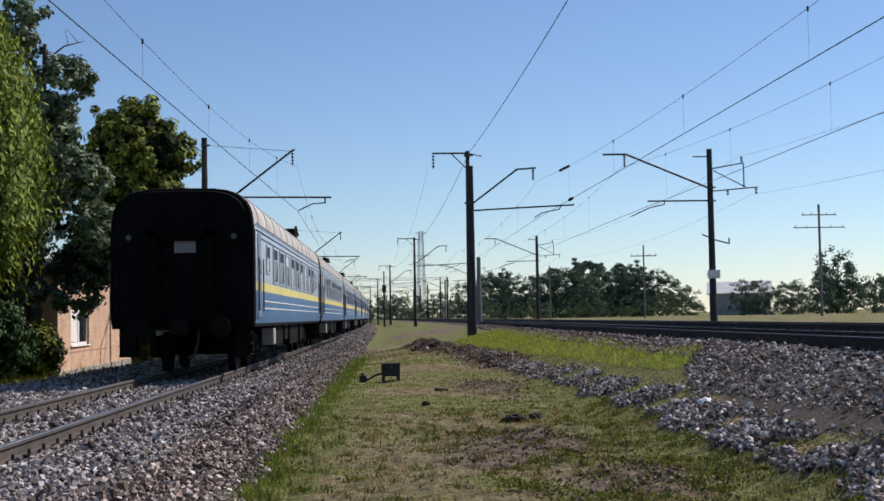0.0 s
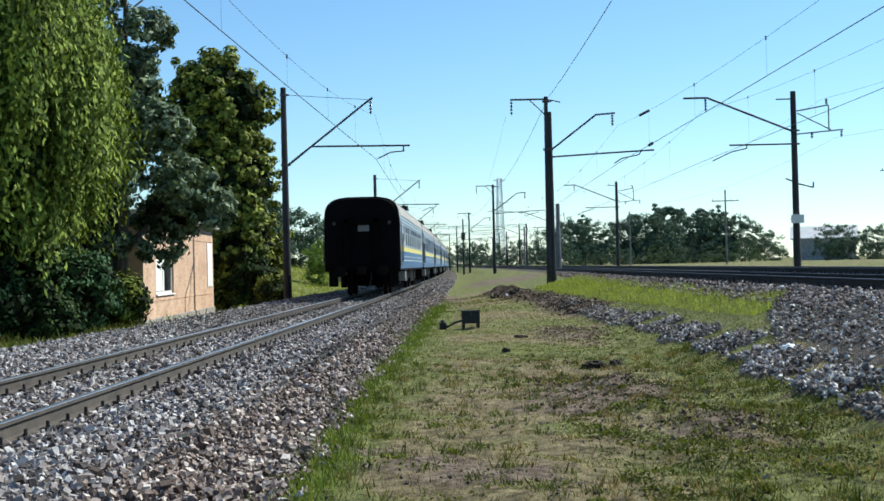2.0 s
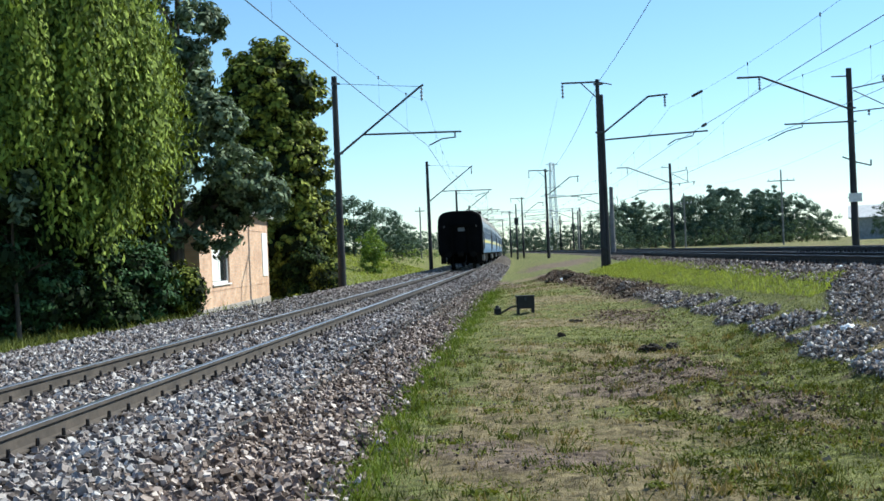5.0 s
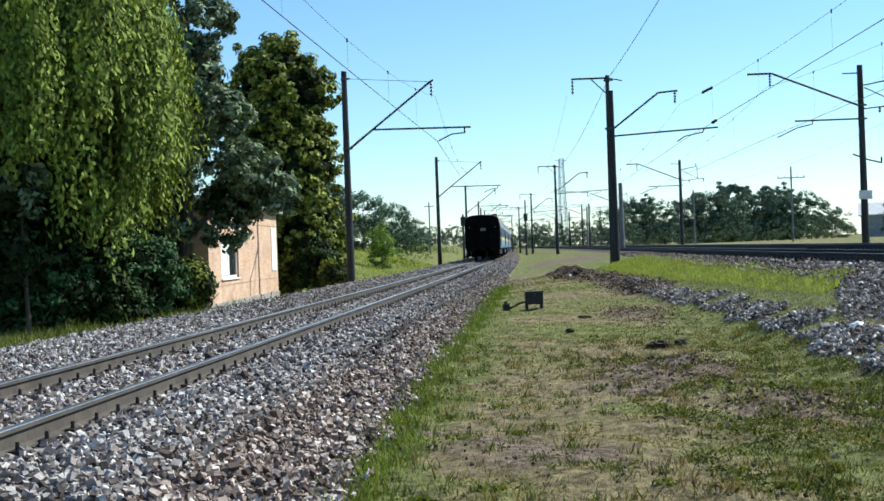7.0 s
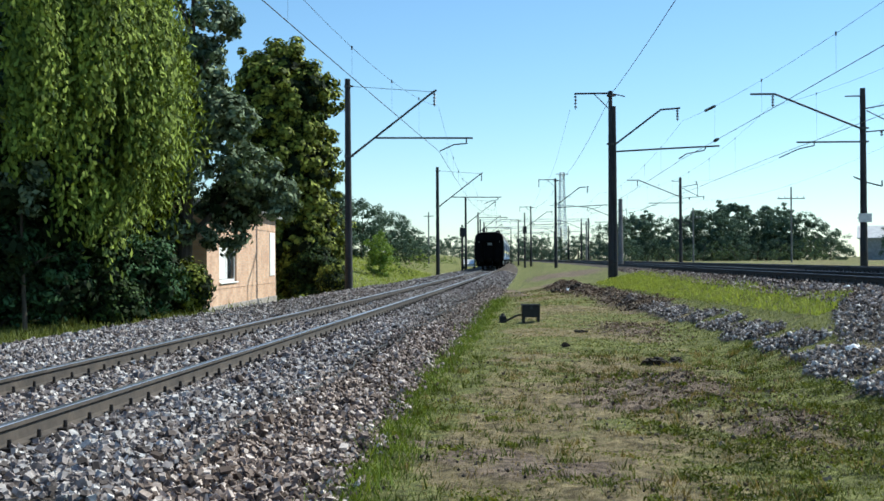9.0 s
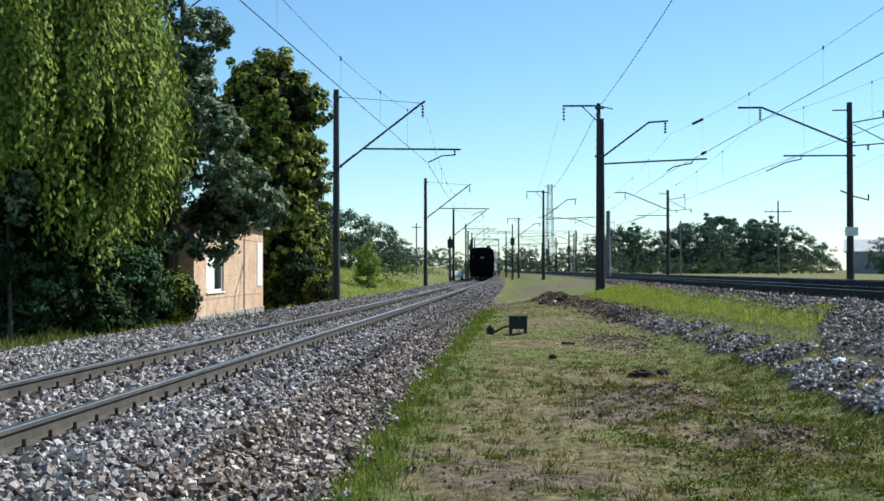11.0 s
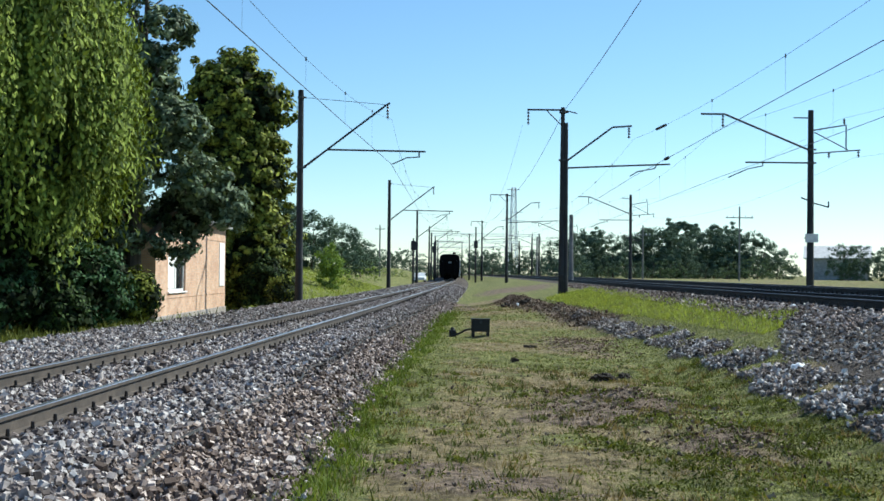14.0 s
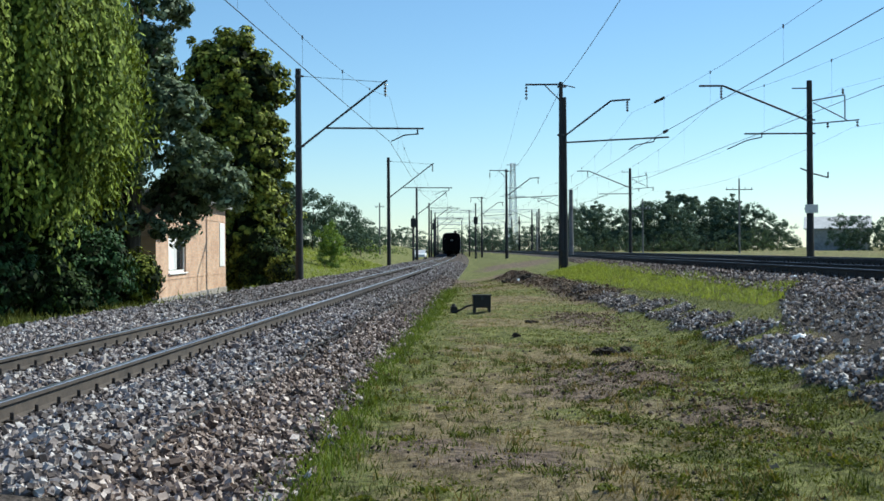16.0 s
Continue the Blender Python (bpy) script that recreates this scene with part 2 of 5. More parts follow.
def ground_mat():
    m = Mat("grass_and_soil", 0.95, spec=0.15)
    mid, fine, speck = m.noise(1.7, 6, rough=0.72), m.noise(7, 8, rough=0.8), m.noise(48, 4, rough=0.7)
    green = m.ramp(fine, (0.36, (0.034, 0.038, 0.013)), (0.62, (0.24, 0.245, 0.082)))
    dry = m.ramp(fine, (0.36, (0.05, 0.04, 0.02)), (0.62, (0.31, 0.25, 0.135)))
    soil = m.ramp(fine, (0.36, (0.022, 0.015, 0.010)), (0.62, (0.27, 0.205, 0.15)))
    # what grows where: red is gravel, green is fresh grass, blue is bare soil
    lies = m.node("ShaderNodeVertexColor")
    lies.layer_name = "bed"
    share = m.node("ShaderNodeSeparateColor")
    m.links.new(lies.outputs["Color"], share.inputs["Color"])

    def broken(value, low, high):
        s = m.node("ShaderNodeMath")
        s.operation = "ADD"
        half = m.node("ShaderNodeMath")
        half.operation, half.inputs[1].default_value = "MULTIPLY", 1.0
        m.links.new(mid, half.inputs[0])
        m.links.new(value, s.inputs[0]), m.links.new(half.outputs[0], s.inputs[1])
        return m.ramp(s.outputs[0], (low, (0, 0, 0)), (high, (1, 1, 1)))

    c = m.mix(broken(share.outputs["Green"], 0.72, 1.02), dry, green)
    c = m.mix(broken(share.outputs["Blue"], 0.78, 0.98), c, soil)
    # Gravel ground darkened: shadows between the stones are put into its colour
    gravel = m.ramp(m.noise(38, 3), (0.38, (0.02, 0.017, 0.014)), (0.68, (0.17, 0.14, 0.12)))
    c = m.mix(broken(share.outputs["Red"], 0.82, 1.0), c, gravel)
    c = m.mix(0.6, c, m.ramp(speck, (0.3, (0.2,) * 3), (0.7, (0.8,) * 3)), "OVERLAY")
    # trodden and mossy blotches a hand to a pace across
    c = m.mix(0.55, c, m.ramp(m.noise(3.6, 3, rough=0.75), (0.34, (0.22,) * 3), (0.66, (0.74,) * 3)), "OVERLAY")
    m.colour(c).bump(m.mix(0.5, fine, speck), 1.0, 0.05)
    return m.mat


M_GROUND = ground_mat()

# ---------------------------------------------------------------- mesh helpers


def link(name, bm, material, smooth=False):
    me = bpy.data.meshes.new(name)
    bm.to_mesh(me)
    bm.free()
    for mat in material if isinstance(material, (list, tuple)) else [material]:
        me.materials.append(mat)
    if smooth:
        me.polygons.foreach_set("use_smooth", [True] * len(me.polygons))
    return new(name, me)


def part(name, bm, material, parent, label="", smooth=False):
    ob = link(name, bm, material, smooth)
    ob.parent = parent
    return tagged(ob, label)


def thing(name, label, category, at=(0, 0, 0), turn=0, group="", kind=""):
    ob = new(name)
    ob.empty_display_size = 0.2
    ob.matrix_basis = pose(*at, 0, 0, turn)
    return tagged(ob, label, category, group, kind)


def box(bm, lo, hi, bevel=0.0):
    vs = bmesh.ops.create_cube(bm, size=1, matrix=Matrix.LocRotScale([(a + b) / 2 for a, b in zip(lo, hi)], None, [b - a for a, b in zip(lo, hi)]))["verts"]
    if bevel:
        bmesh.ops.bevel(bm, geom=list({e for v in vs for e in v.link_edges}), offset=bevel, segments=2, affect="EDGES", profile=0.6)
    return bm


def tube(bm, a, b, r0, r1=None, sides=8):
    a, b = Vector(a), Vector(b)
    m = Matrix.Translation((a + b) / 2) @ (b - a).to_track_quat("Z", "Y").to_matrix().to_4x4()
    bmesh.ops.create_cone(bm, cap_ends=True, segments=sides, radius1=r0, radius2=r0 if r1 is None else r1, depth=(b - a).length, matrix=m)
    return bm


def path_tube(bm, points, r, sides=5):
    rings = []
    for i, p in enumerate(points):
        ahead = (Vector(points[min(i + 1, len(points) - 1)]) - Vector(points[max(i - 1, 0)])).normalized()
        side = ahead.cross(Vector((0, 0, 1)))
        side = side.normalized() if side.length > 1e-4 else Vector((1, 0, 0))
        up = side.cross(ahead)
        rings.append([bm.verts.new(Vector(p) + r * (math.cos(a) * side + math.sin(a) * up)) for a in (2 * math.pi * k / sides for k in range(sides))])
    for r0, r1 in zip(rings, rings[1:]):
        for k in range(sides):
            bm.faces.new((r0[k], r0[(k + 1) % sides], r1[(k + 1) % sides], r1[k]))
    bm.faces.new(rings[0][::-1]), bm.faces.new(rings[-1])
    return bm


def B():
    return bmesh.new()


def raw(name, verts, faces, material, smooth=False):
    """A mesh from arrays: verts n x 3, faces m x k."""
    verts, faces = np.asarray(verts, np.float32), np.asarray(faces, np.int32)
    me = bpy.data.meshes.new(name)
    me.vertices.add(len(verts)), me.loops.add(faces.size), me.polygons.add(len(faces))
    me.vertices.foreach_set("co", verts.ravel())
    me.loops.foreach_set("vertex_index", faces.ravel())
    me.polygons.foreach_set("loop_start", np.arange(len(faces), dtype=np.int32) * faces.shape[1])
    me.polygons.foreach_set("use_smooth", np.full(len(faces), smooth))
    me.update(calc_edges=True)
    me.materials.append(material)
    return new(name, me)


def leaves(name, at, length, width, material, droop=0.0, rng=None, face=None):
    """Many small leaf blades, one quad each, at the places given; face: the way each one tends to face."""
    n = len(at)
    d = rng.normal(size=(n, 3))
    d[:, 2] -= droop * 2.5
    d /= np.linalg.norm(d, axis=1)[:, None]
    if face is None:
        s = np.cross(d, rng.normal(size=(n, 3)))
    else:
        s = np.cross(d, face * 1.3 + rng.normal(size=(n, 3)) * 0.55)
        s /= np.linalg.norm(s, axis=1)[:, None] + 1e-9
        d = np.cross(face + rng.normal(size=(n, 3)) * 0.3, s) * np.where(rng.random(n) < 0.5, -1, 1)[:, None] if droop < 0.5 else d
        d /= np.linalg.norm(d, axis=1)[:, None] + 1e-9
    s /= np.linalg.norm(s, axis=1)[:, None] + 1e-9
    l = (length * rng.uniform(0.6, 1.4, n))[:, None] * d
    w = (width * rng.uniform(0.6, 1.4, n))[:, None] * s
    v = np.stack([at - l / 2, at + w / 2 + 0.05 * l, at + l / 2, at - w / 2 + 0.05 * l], 1).reshape(-1, 3)
    return raw(name, v, np.arange(n * 4).reshape(-1, 4), material)


# ---------------------------------------------------------------- the lie of the land


def near_x(y):
    """Centre line of the nearer railway track."""
    y = np.clip(y, -200, 420)
    return -4.78 + 0.053 * y - 0.00005 * y * y


def far_x(y):
    """Centre line of the first of the two tracks on the low bank."""
    bend = np.clip(y - 100, 0, 100)
    return 8.1 + 0.034 * y - 0.00014 * bend ** 2 - 0.028 * np.clip(y - 200, 0, None)


def smooth_step(x, a, b):
    t = np.clip((x - a) / (b - a), 0, 1)
    return t * t * (3 - 2 * t)


RAIL2 = 0.78            # rail heads of the tracks on the bank


def path_x(y):
    """The old gravel bed between the tracks."""
    return np.interp(y, [8, 14, 20, 26, 35, 45, 60], [4.35, 4.82, 5.08, 5.35, 5.3, 4.95, 4.3]) + 0.07 * np.sin(y * 0.7)


def wobble(x, y, k, seed):
    return (np.sin(x * k + seed) * np.cos(y * k * 0.83 + 2 * seed) + np.sin((x * 0.7 + y * 0.6) * k * 1.9 + seed * 3) * 0.6
            + np.cos((x * 0.5 - y * 0.9) * k * 3.1 + seed * 5) * 0.35) / 1.95


def spot(x, y, x0, y0, rx, ry):
    """A soft round patch."""
    return np.exp(-(((x - x0) / rx) ** 2 + ((y - y0) / ry) ** 2))


def land(x, y):
    """Height of the ground and share of gravel at x, y."""
    x, y = np.asarray(x, float), np.asarray(y, float)
    u, v = x - near_x(y), x - far_x(y)
    base = -0.52 + 0.05 * wobble(x, y, 0.5, 1.0) + 0.035 * wobble(x, y, 1.7, 2.0)
    base += 0.03 * wobble(x, y, 4.6, 6.0) + 0.014 * wobble(x, y, 10.0, 8.0)
    rough = 1 + 0.9 * wobble(x, y, 3.4, 11)
    base += 0.16 * rough * spot(x, y, 2.5, 16.2, 0.75, 1.5) + 0.11 * rough * spot(x, y, 3.2, 12.8, 0.6, 1.0) + 0.10 * rough * spot(x, y, 3.7, 30, 0.8, 2.6)
    base += 0.20 * spot(x, y, 3.6, 46, 2.2, 7) + 0.26 * (1 + 0.7 * wobble(x, y, 1.3, 5)) * np.exp(-((x - path_x(y)) / 0.6) ** 2) * smooth_step(y, 34, 42) * (1 - smooth_step(y, 62, 72))
    base += 0.55 * smooth_step(y, 30, 90) * smooth_step(u, 3, 7)
    left = -0.62 - 0.33 * smooth_step(y, 38, 48) + 0.06 * wobble(x, y, 0.6, 4.0) + smooth_step(y, 62, 105) * np.clip(-u - 4.5, 0, 12) * 0.27
    z = np.where(u < 0, left, base)
    p = np.abs(x - path_x(y))
    on_path = (1 - smooth_step(p + 0.13 * wobble(x, y, 2.1, 7), 0.28, 0.52)) * smooth_step(y, 4, 9) * (1 - smooth_step(y, 38, 44)) * (0.12 + 0.88 * smooth_step(wobble(x, y, 2.3, 2) + 0.4, 0, 0.5))
    z = z + 0.06 * on_path
    rise = 0.5 * smooth_step(v, -4.8, -1.3) + 0.5 * np.clip((v + 4.8) / 3.5, 0, 1)
    bank = RAIL2 - 0.24
    z = np.where(v > -4.8, z * (1 - rise) + bank * rise, z)
    out = smooth_step(v, 8.2, 12)
    z = np.where(v > 8, bank * (1 - out) + (0.62 + 0.06 * wobble(x, y, 0.2, 3)) * out, z)
    # the nearer track's bed
    right_side = smooth_step(np.abs(u), 1.9, 3.15)
    left_side = smooth_step(np.abs(u), 4.0, 5.4)
    side = np.where(u > 0, right_side, left_side)
    z = np.where((u < 3.6) & (u > -5.4), -0.215 * (1 - side) + z * side, z)
    near_bed = 1 - smooth_step(np.where(u > 0, u, -u - 1.35), 2.85, 3.15)
    edge = -1.75 - 1.5 * (1 - smooth_step(y, 19, 26)) + 0.25 * wobble(x, y, 0.7, 2)
    far_bed = smooth_step(v, edge - 0.35, edge + 0.35) * (1 - smooth_step(v, 8.2, 9.5))
    between = 0.85 * smooth_step(x + 0.3 * wobble(x, y, 1.5, 3), 6.0, 6.5) * (1 - smooth_step(y, 23, 26)) * (v < 0) * smooth_step(wobble(x, y, 1.1, 5) + 0.5, 0, 0.4)
    gravel = np.clip(np.maximum(np.maximum(near_bed, far_bed), np.maximum(on_path, between)), 0, 1)
    # fresh green: along the foot of the ballast, on the strip below the bank, left of the line, at the near edge of the old bed
    green = 1.1 * np.exp(-((u - 3.4) / 0.4) ** 2) + 1.3 * smooth_step(x, 5.5, 5.9) * smooth_step(y, 10, 14) * (1 - smooth_step(y, 70, 90)) * (v < 2) + 0.9 * (u < -3)
    green = green + 0.9 * np.exp(-((x - path_x(y) + 0.75) / 0.4) ** 2) * (y < 32) + 0.7 * spot(x, y, 3.6, 9.5, 1.3, 1.6) + 0.38 + 0.5 * wobble(x, y, 0.8, 9) + 0.3 * wobble(x, y, 2.7, 4) + 0.35 * (y > 70) * (v < 2)
    green = green - 0.7 * spot(x, y, 0.1, 11.3, 1.0, 2.4) - 0.45 * spot(x, y, 1.2, 16, 0.9, 2.5) + 0.05 * smooth_step(v, 11, 14)
    # bare soil: the low mounds, the trodden patch and the far end of the old bed
    soil = 0.85 * spot(x, y, 2.5, 16.2, 0.75, 1.6) + 0.62 * spot(x, y, 3.1, 12.8, 0.6, 1.1) + 0.9 * spot(x, y, 3.7, 30, 0.75, 3.0) + 0.8 * spot(x, y, 6.5, 92, 3.0, 14)
    soil = soil + 1.1 * np.exp(-((x - path_x(y)) / 0.75) ** 2) * smooth_step(y, 34, 40) * (1 - smooth_step(y, 64, 74)) + 0.55 * spot(x, y, 0.3, 10.6, 1.2, 1.4) + 0.45 * spot(x, y, 1.6, 15.6, 0.6, 1.6)
    soil = soil + 0.8 * spot(x, y, 1.9, 62, 0.7, 9.0) + 0.25 * wobble(x, y, 1.9, 3) + 0.22 * wobble(x, y, 5.3, 7)
    return z, gravel, np.clip(green, 0, 1), np.clip(soil, 0, 1)


def height(x, y):
    return float(land(x, y)[0])


def build_ground():
    xs = np.unique(np.concatenate([np.linspace(-16, 24, 171), np.linspace(-2.5, 7, 70), np.linspace(-90, -16, 38), np.linspace(24, 150, 50), np.array([-2500, -900, -400, -180, 260, 450, 900, 2500])]))
    ys = np.unique(np.concatenate([np.linspace(-12, 5, 18), np.linspace(5, 45, 161), np.linspace(7, 24, 90), np.linspace(45, 130, 120), np.linspace(130, 420, 70), np.array([-400, -120, -40, 550, 750, 1100, 1700, 2600])]))
    gx, gy = np.meshgrid(xs, ys)
    gz, bed, green, soil = land(gx, gy)
    verts = np.stack([gx, gy, gz], -1).reshape(-1, 3)
    nx = len(xs)
    i = (np.arange(len(ys) - 1)[:, None] * nx + np.arange(nx - 1)[None]).ravel()
    ob = raw("ground", verts, np.stack([i, i + 1, i + nx + 1, i + nx], 1), M_GROUND, True)
    layer = ob.data.color_attributes.new("bed", "FLOAT_COLOR", "POINT")
    layer.data.foreach_set("color", np.stack([bed, green, soil, np.ones_like(bed)], -1).astype(np.float32).ravel())
    tagged(ob, "patchy sunlit grass and dry soil with gravel beds", "ground", kind="structure")


build_ground()
# ---------------------------------------------------------------- railway tracks
RAIL_SECTION = [(-0.075, -0.18), (0.075, -0.18), (0.075, -0.165), (0.012, -0.145), (0.010, -0.05), (0.036, -0.038), (0.036, -0.006), (0.03, 0.0),
                (-0.03, 0.0), (-0.036, -0.006), (-0.036, -0.038), (-0.010, -0.05), (-0.012, -0.145), (-0.075, -0.165)]


def rail(parent, line, shift, z, ys, web):
    bm, k = B(), len(RAIL_SECTION)
    rings = [[bm.verts.new((line(y) + shift + a, y, z + b)) for a, b in RAIL_SECTION] for y in ys]
    for r0, r1 in zip(rings, rings[1:]):
        for i in range(k):
            face = bm.faces.new((r0[i], r0[(i + 1) % k], r1[(i + 1) % k], r1[i]))
            face.material_index = 1 if i in (6, 7, 8) else 0
    bmesh.ops.recalc_face_normals(bm, faces=bm.faces)
    return part("rail", bm, [web, M_RAIL_TOP if web is M_RAIL_SIDE else M_RAIL_TOP_DULL], parent, "worn steel rail with a dull web")


def sleeper_mesh(material):
    bm = B()
    box(bm, (-1.35, -0.13, -0.40), (1.35, 0.13, -0.205), 0.015)
    me = bpy.data.meshes.new("sleeper")
    bm.to_mesh(me), bm.free()
    me.materials.append(material)
    return me


def fastening_mesh():
    """Base plate with clips and bolts on both sides of one rail."""
    bm = B()
    box(bm, (-0.17, -0.085, -0.205), (0.17, 0.085, -0.18))
    for s in (-1, 1):
        box(bm, (s * 0.105 - 0.04, -0.055, -0.18), (s * 0.105 + 0.04, 0.055, -0.145))
        tube(bm, (s * 0.115, 0, -0.15), (s * 0.115, 0, -0.085), 0.02, 0.016, 6)
    me = bpy.data.meshes.new("rail_fastening")
    bm.to_mesh(me), bm.free()
    me.materials.append(M_IRON)
    return me


def build_track(name, line, z, y0, y1, label, ties_to, web):
    track = thing(name, label, "railway track", (0, 0, 0), kind="structure")
    ys = np.concatenate([np.arange(y0, 120, 2.0), np.arange(120, y1, 8.0)])
    for s in (-0.797, 0.797):
        rail(track, line, s, z, ys, web)
    # Bank sleepers go tar-black too, filling out the band of rail shade
    tie, clip = sleeper_mesh(M_SLEEPER if web is M_RAIL_SIDE else M_MAST_FOOT), fastening_mesh()
    rng = random.Random(4)
    y = y0 + 0.3
    while y < ties_to:
        ob = new("sleeper", tie)
        ob.matrix_basis = pose(float(line(y)), y, z - 0.004 * rng.random(), 0, 0, -2 + rng.uniform(-0.4, 0.4))
        ob.parent = track
        for s in (-0.797, 0.797):
            c = new("rail_fastening", clip)
            c.matrix_basis = pose(s, 0, 0)
            c.parent = ob
        y += 0.55
    return track


build_track("railway_track", near_x, 0.0, -12, 420, "ballasted railway track with worn rails and half-buried sleepers", 95, M_RAIL_SIDE)
build_track("railway_track", far_x, RAIL2, -12, 420, "railway track with dark rails on a low bank", 70, M_RAIL_BACKLIT)
build_track("railway_track", lambda y: far_x(y) + 5.1, RAIL2 + 0.03, -12, 420, "second railway track with dark rails on a low bank", 55, M_RAIL_BACKLIT)


def stones(name, xs, ys, sink, size, material, label, lift=None, seed=3, fine=False):
    """Broken stones strewn over the ground, all shapes cut from one rough block."""
    rng = np.random.default_rng(seed)
    n = len(xs)
    if fine:
        base = np.array([[a, b, c] for a in (-1, 1) for b in (-1, 1) for c in (-1, 1)], float) * 0.62
        tri = np.array([[0, 1, 3, 2], [4, 6, 7, 5], [0, 4, 5, 1], [2, 3, 7, 6], [0, 2, 6, 4], [1, 5, 7, 3]])
    else:
        base = np.array([[1, 0, 0], [-1, 0, 0], [0, 1, 0], [0, -1, 0], [0, 0, 1], [0, 0, -1]], float) * 0.9
        tri = np.array([[0, 2, 4], [2, 1, 4], [1, 3, 4], [3, 0, 4], [2, 0, 5], [1, 2, 5], [3, 1, 5], [0, 3, 5]])
    k = len(base)
    v = base[None] * rng.uniform(0.65, 1.3, (n, 1, 3)) * rng.uniform(0.75, 1.15, (n, k, 1)) + rng.normal(0, 0.09, (n, k, 3))
    q = rng.normal(size=(n, 4))
    q /= np.linalg.norm(q, axis=1)[:, None]
    w, a, b, c = q.T
    rot = np.stack([1 - 2 * (b * b + c * c), 2 * (a * b - c * w), 2 * (a * c + b * w), 2 * (a * b + c * w), 1 - 2 * (a * a + c * c), 2 * (b * c - a * w),
                    2 * (a * c - b * w), 2 * (b * c + a * w), 1 - 2 * (a * a + b * b)], -1).reshape(n, 3, 3)
    scale = size * rng.lognormal(0, 0.22, n)
    v = np.einsum("nij,nkj->nki", rot, v) * scale[:, None, None] * np.array([1, 1, 0.92])
    z = land(xs, ys)[0]
    v += np.stack([xs, ys, z + (sink + rng.uniform(-0.9, 1.25, n)) * scale + (0 if lift is None else lift)], -1)[:, None]
    ob = raw(name, v.reshape(-1, 3), (tri[None] + k * np.arange(n)[:, None, None]).reshape(-1, tri.shape[1]), material)
    return tagged(ob, label, "gravel", kind="stuff")


def strew_stones():
    rng = np.random.default_rng(11)
    # the nearer track's bed, thinner with distance
    ys = np.concatenate([rng.uniform(7.5, 16, 62000), rng.uniform(16, 30, 54000), rng.uniform(30, 70, 24000)])
    us = rng.uniform(-4.5, 3.45, len(ys))
    keep = (np.abs(np.abs(us) - 0.797) > 0.085) & (us < np.interp(ys, [9, 12, 16], [3.35, 3.18, 3.03]) + 0.1 * np.sin(ys * 2.3) + 0.1 * rng.normal(size=len(ys)))
    keep &= near_x(ys) + us > -0.42 * ys - 0.8
    us, ys = us[keep], ys[keep]
    low = us > 2.15 + 0.1 * rng.normal(size=len(us))
    furrow = (np.abs(us - 2.2) < 0.1) & (rng.random(len(us)) < 0.7 * smooth_step(ys, 11, 19))
    stones("sooty_ballast", near_x(ys[furrow]) + us[furrow], ys[furrow], 0.15, 0.028, M_STONE_BLACKISH, "darker stones along a furrow in the ballast shoulder", seed=8)
    us, ys, low = us[~furrow], ys[~furrow], low[~furrow]
    for near, size in ((True, 0.0265), (False, 0.034)):
        at = (ys < 16) == near
        a, b = at & ~low, at & low
        stones("ballast", near_x(ys[a]) + us[a], ys[a], 0.3, size, M_STONE, "loose grey broken ballast stones along a track", seed=3, fine=near)
        stones("rusty_ballast", near_x(ys[b]) + us[b], ys[b], 0.3, size, M_STONE_RED, "rust-brown ballast stones on the lower shoulder", seed=4, fine=near)
    # the old bed among the grass and the bank of the far tracks
    ys = 8 + 34 * rng.random(11500) ** 1.4
    xs = path_x(ys) + rng.uniform(-0.42, 0.42, len(ys)) + 0.1 * rng.normal(size=len(ys)) + 0.08 * np.sin(ys * 1.7)
    lumpy = wobble(xs, ys, 1.6, 3) + 0.5 * wobble(xs, ys, 4.1, 8) + 0.5 * rng.random(len(xs)) > -0.75
    lumpy &= land(xs, ys)[1] > 0.15 + 0.45 * rng.random(len(xs))
    xs, ys = xs[lumpy], ys[lumpy]
    more_y = rng.uniform(13, 29, 7000)
    more_x = rng.uniform(5.6, 8.6, len(more_y))
    sown = land(more_x, more_y)[1] > 0.5
    xs, ys = np.append(xs, more_x[sown]), np.append(ys, more_y[sown])
    stones("old_ballast", xs, ys, 0.2, 0.036, M_STONE_DARK, "scattered dark old ballast stones among grass", seed=5)
    ys = 20 + 60 * rng.random(9000) ** 1.3
    xs = far_x(ys) + rng.uniform(-2.2, -0.95, len(ys))
    keep = np.abs(np.abs(xs - far_x(ys)) - 0.797) > 0.085
    stones("bank_ballast", xs[keep], ys[keep], 0.2, 0.036, M_STONE_RED, "dark ballast stones on the slope of a low bank", seed=6)
    # loose stones and clods on the bare mounds
    ys = rng.uniform(38, 66, 5200)
    xs = path_x(ys) + rng.normal(0, 0.42, len(ys))
    stones("ridge_clods", xs, ys, 0.15, 0.042, M_CLOD, "brown clods of a torn earth ridge", seed=9)
    ys = rng.uniform(70, 135, 9000)
    us = rng.uniform(-3.6, 3.0, len(ys))
    keep = np.abs(np.abs(us) - 0.797) > 0.1
    stones("far_ballast", near_x(ys[keep]) + us[keep], ys[keep], 0.2, 0.055, M_STONE, "grey broken ballast along a distant stretch of track", seed=10)
    ys = np.concatenate([rng.normal(16.2, 1.3, 1150), rng.normal(12.8, 0.8, 520), rng.normal(30, 2.0, 1300), rng.uniform(38, 64, 3600)])
    xs = np.concatenate([rng.normal(2.5, 0.55, 1150), rng.normal(3.1, 0.4, 520), rng.normal(3.7, 0.5, 1300), path_x(ys[2970:]) + rng.normal(0, 0.5, 3600)])
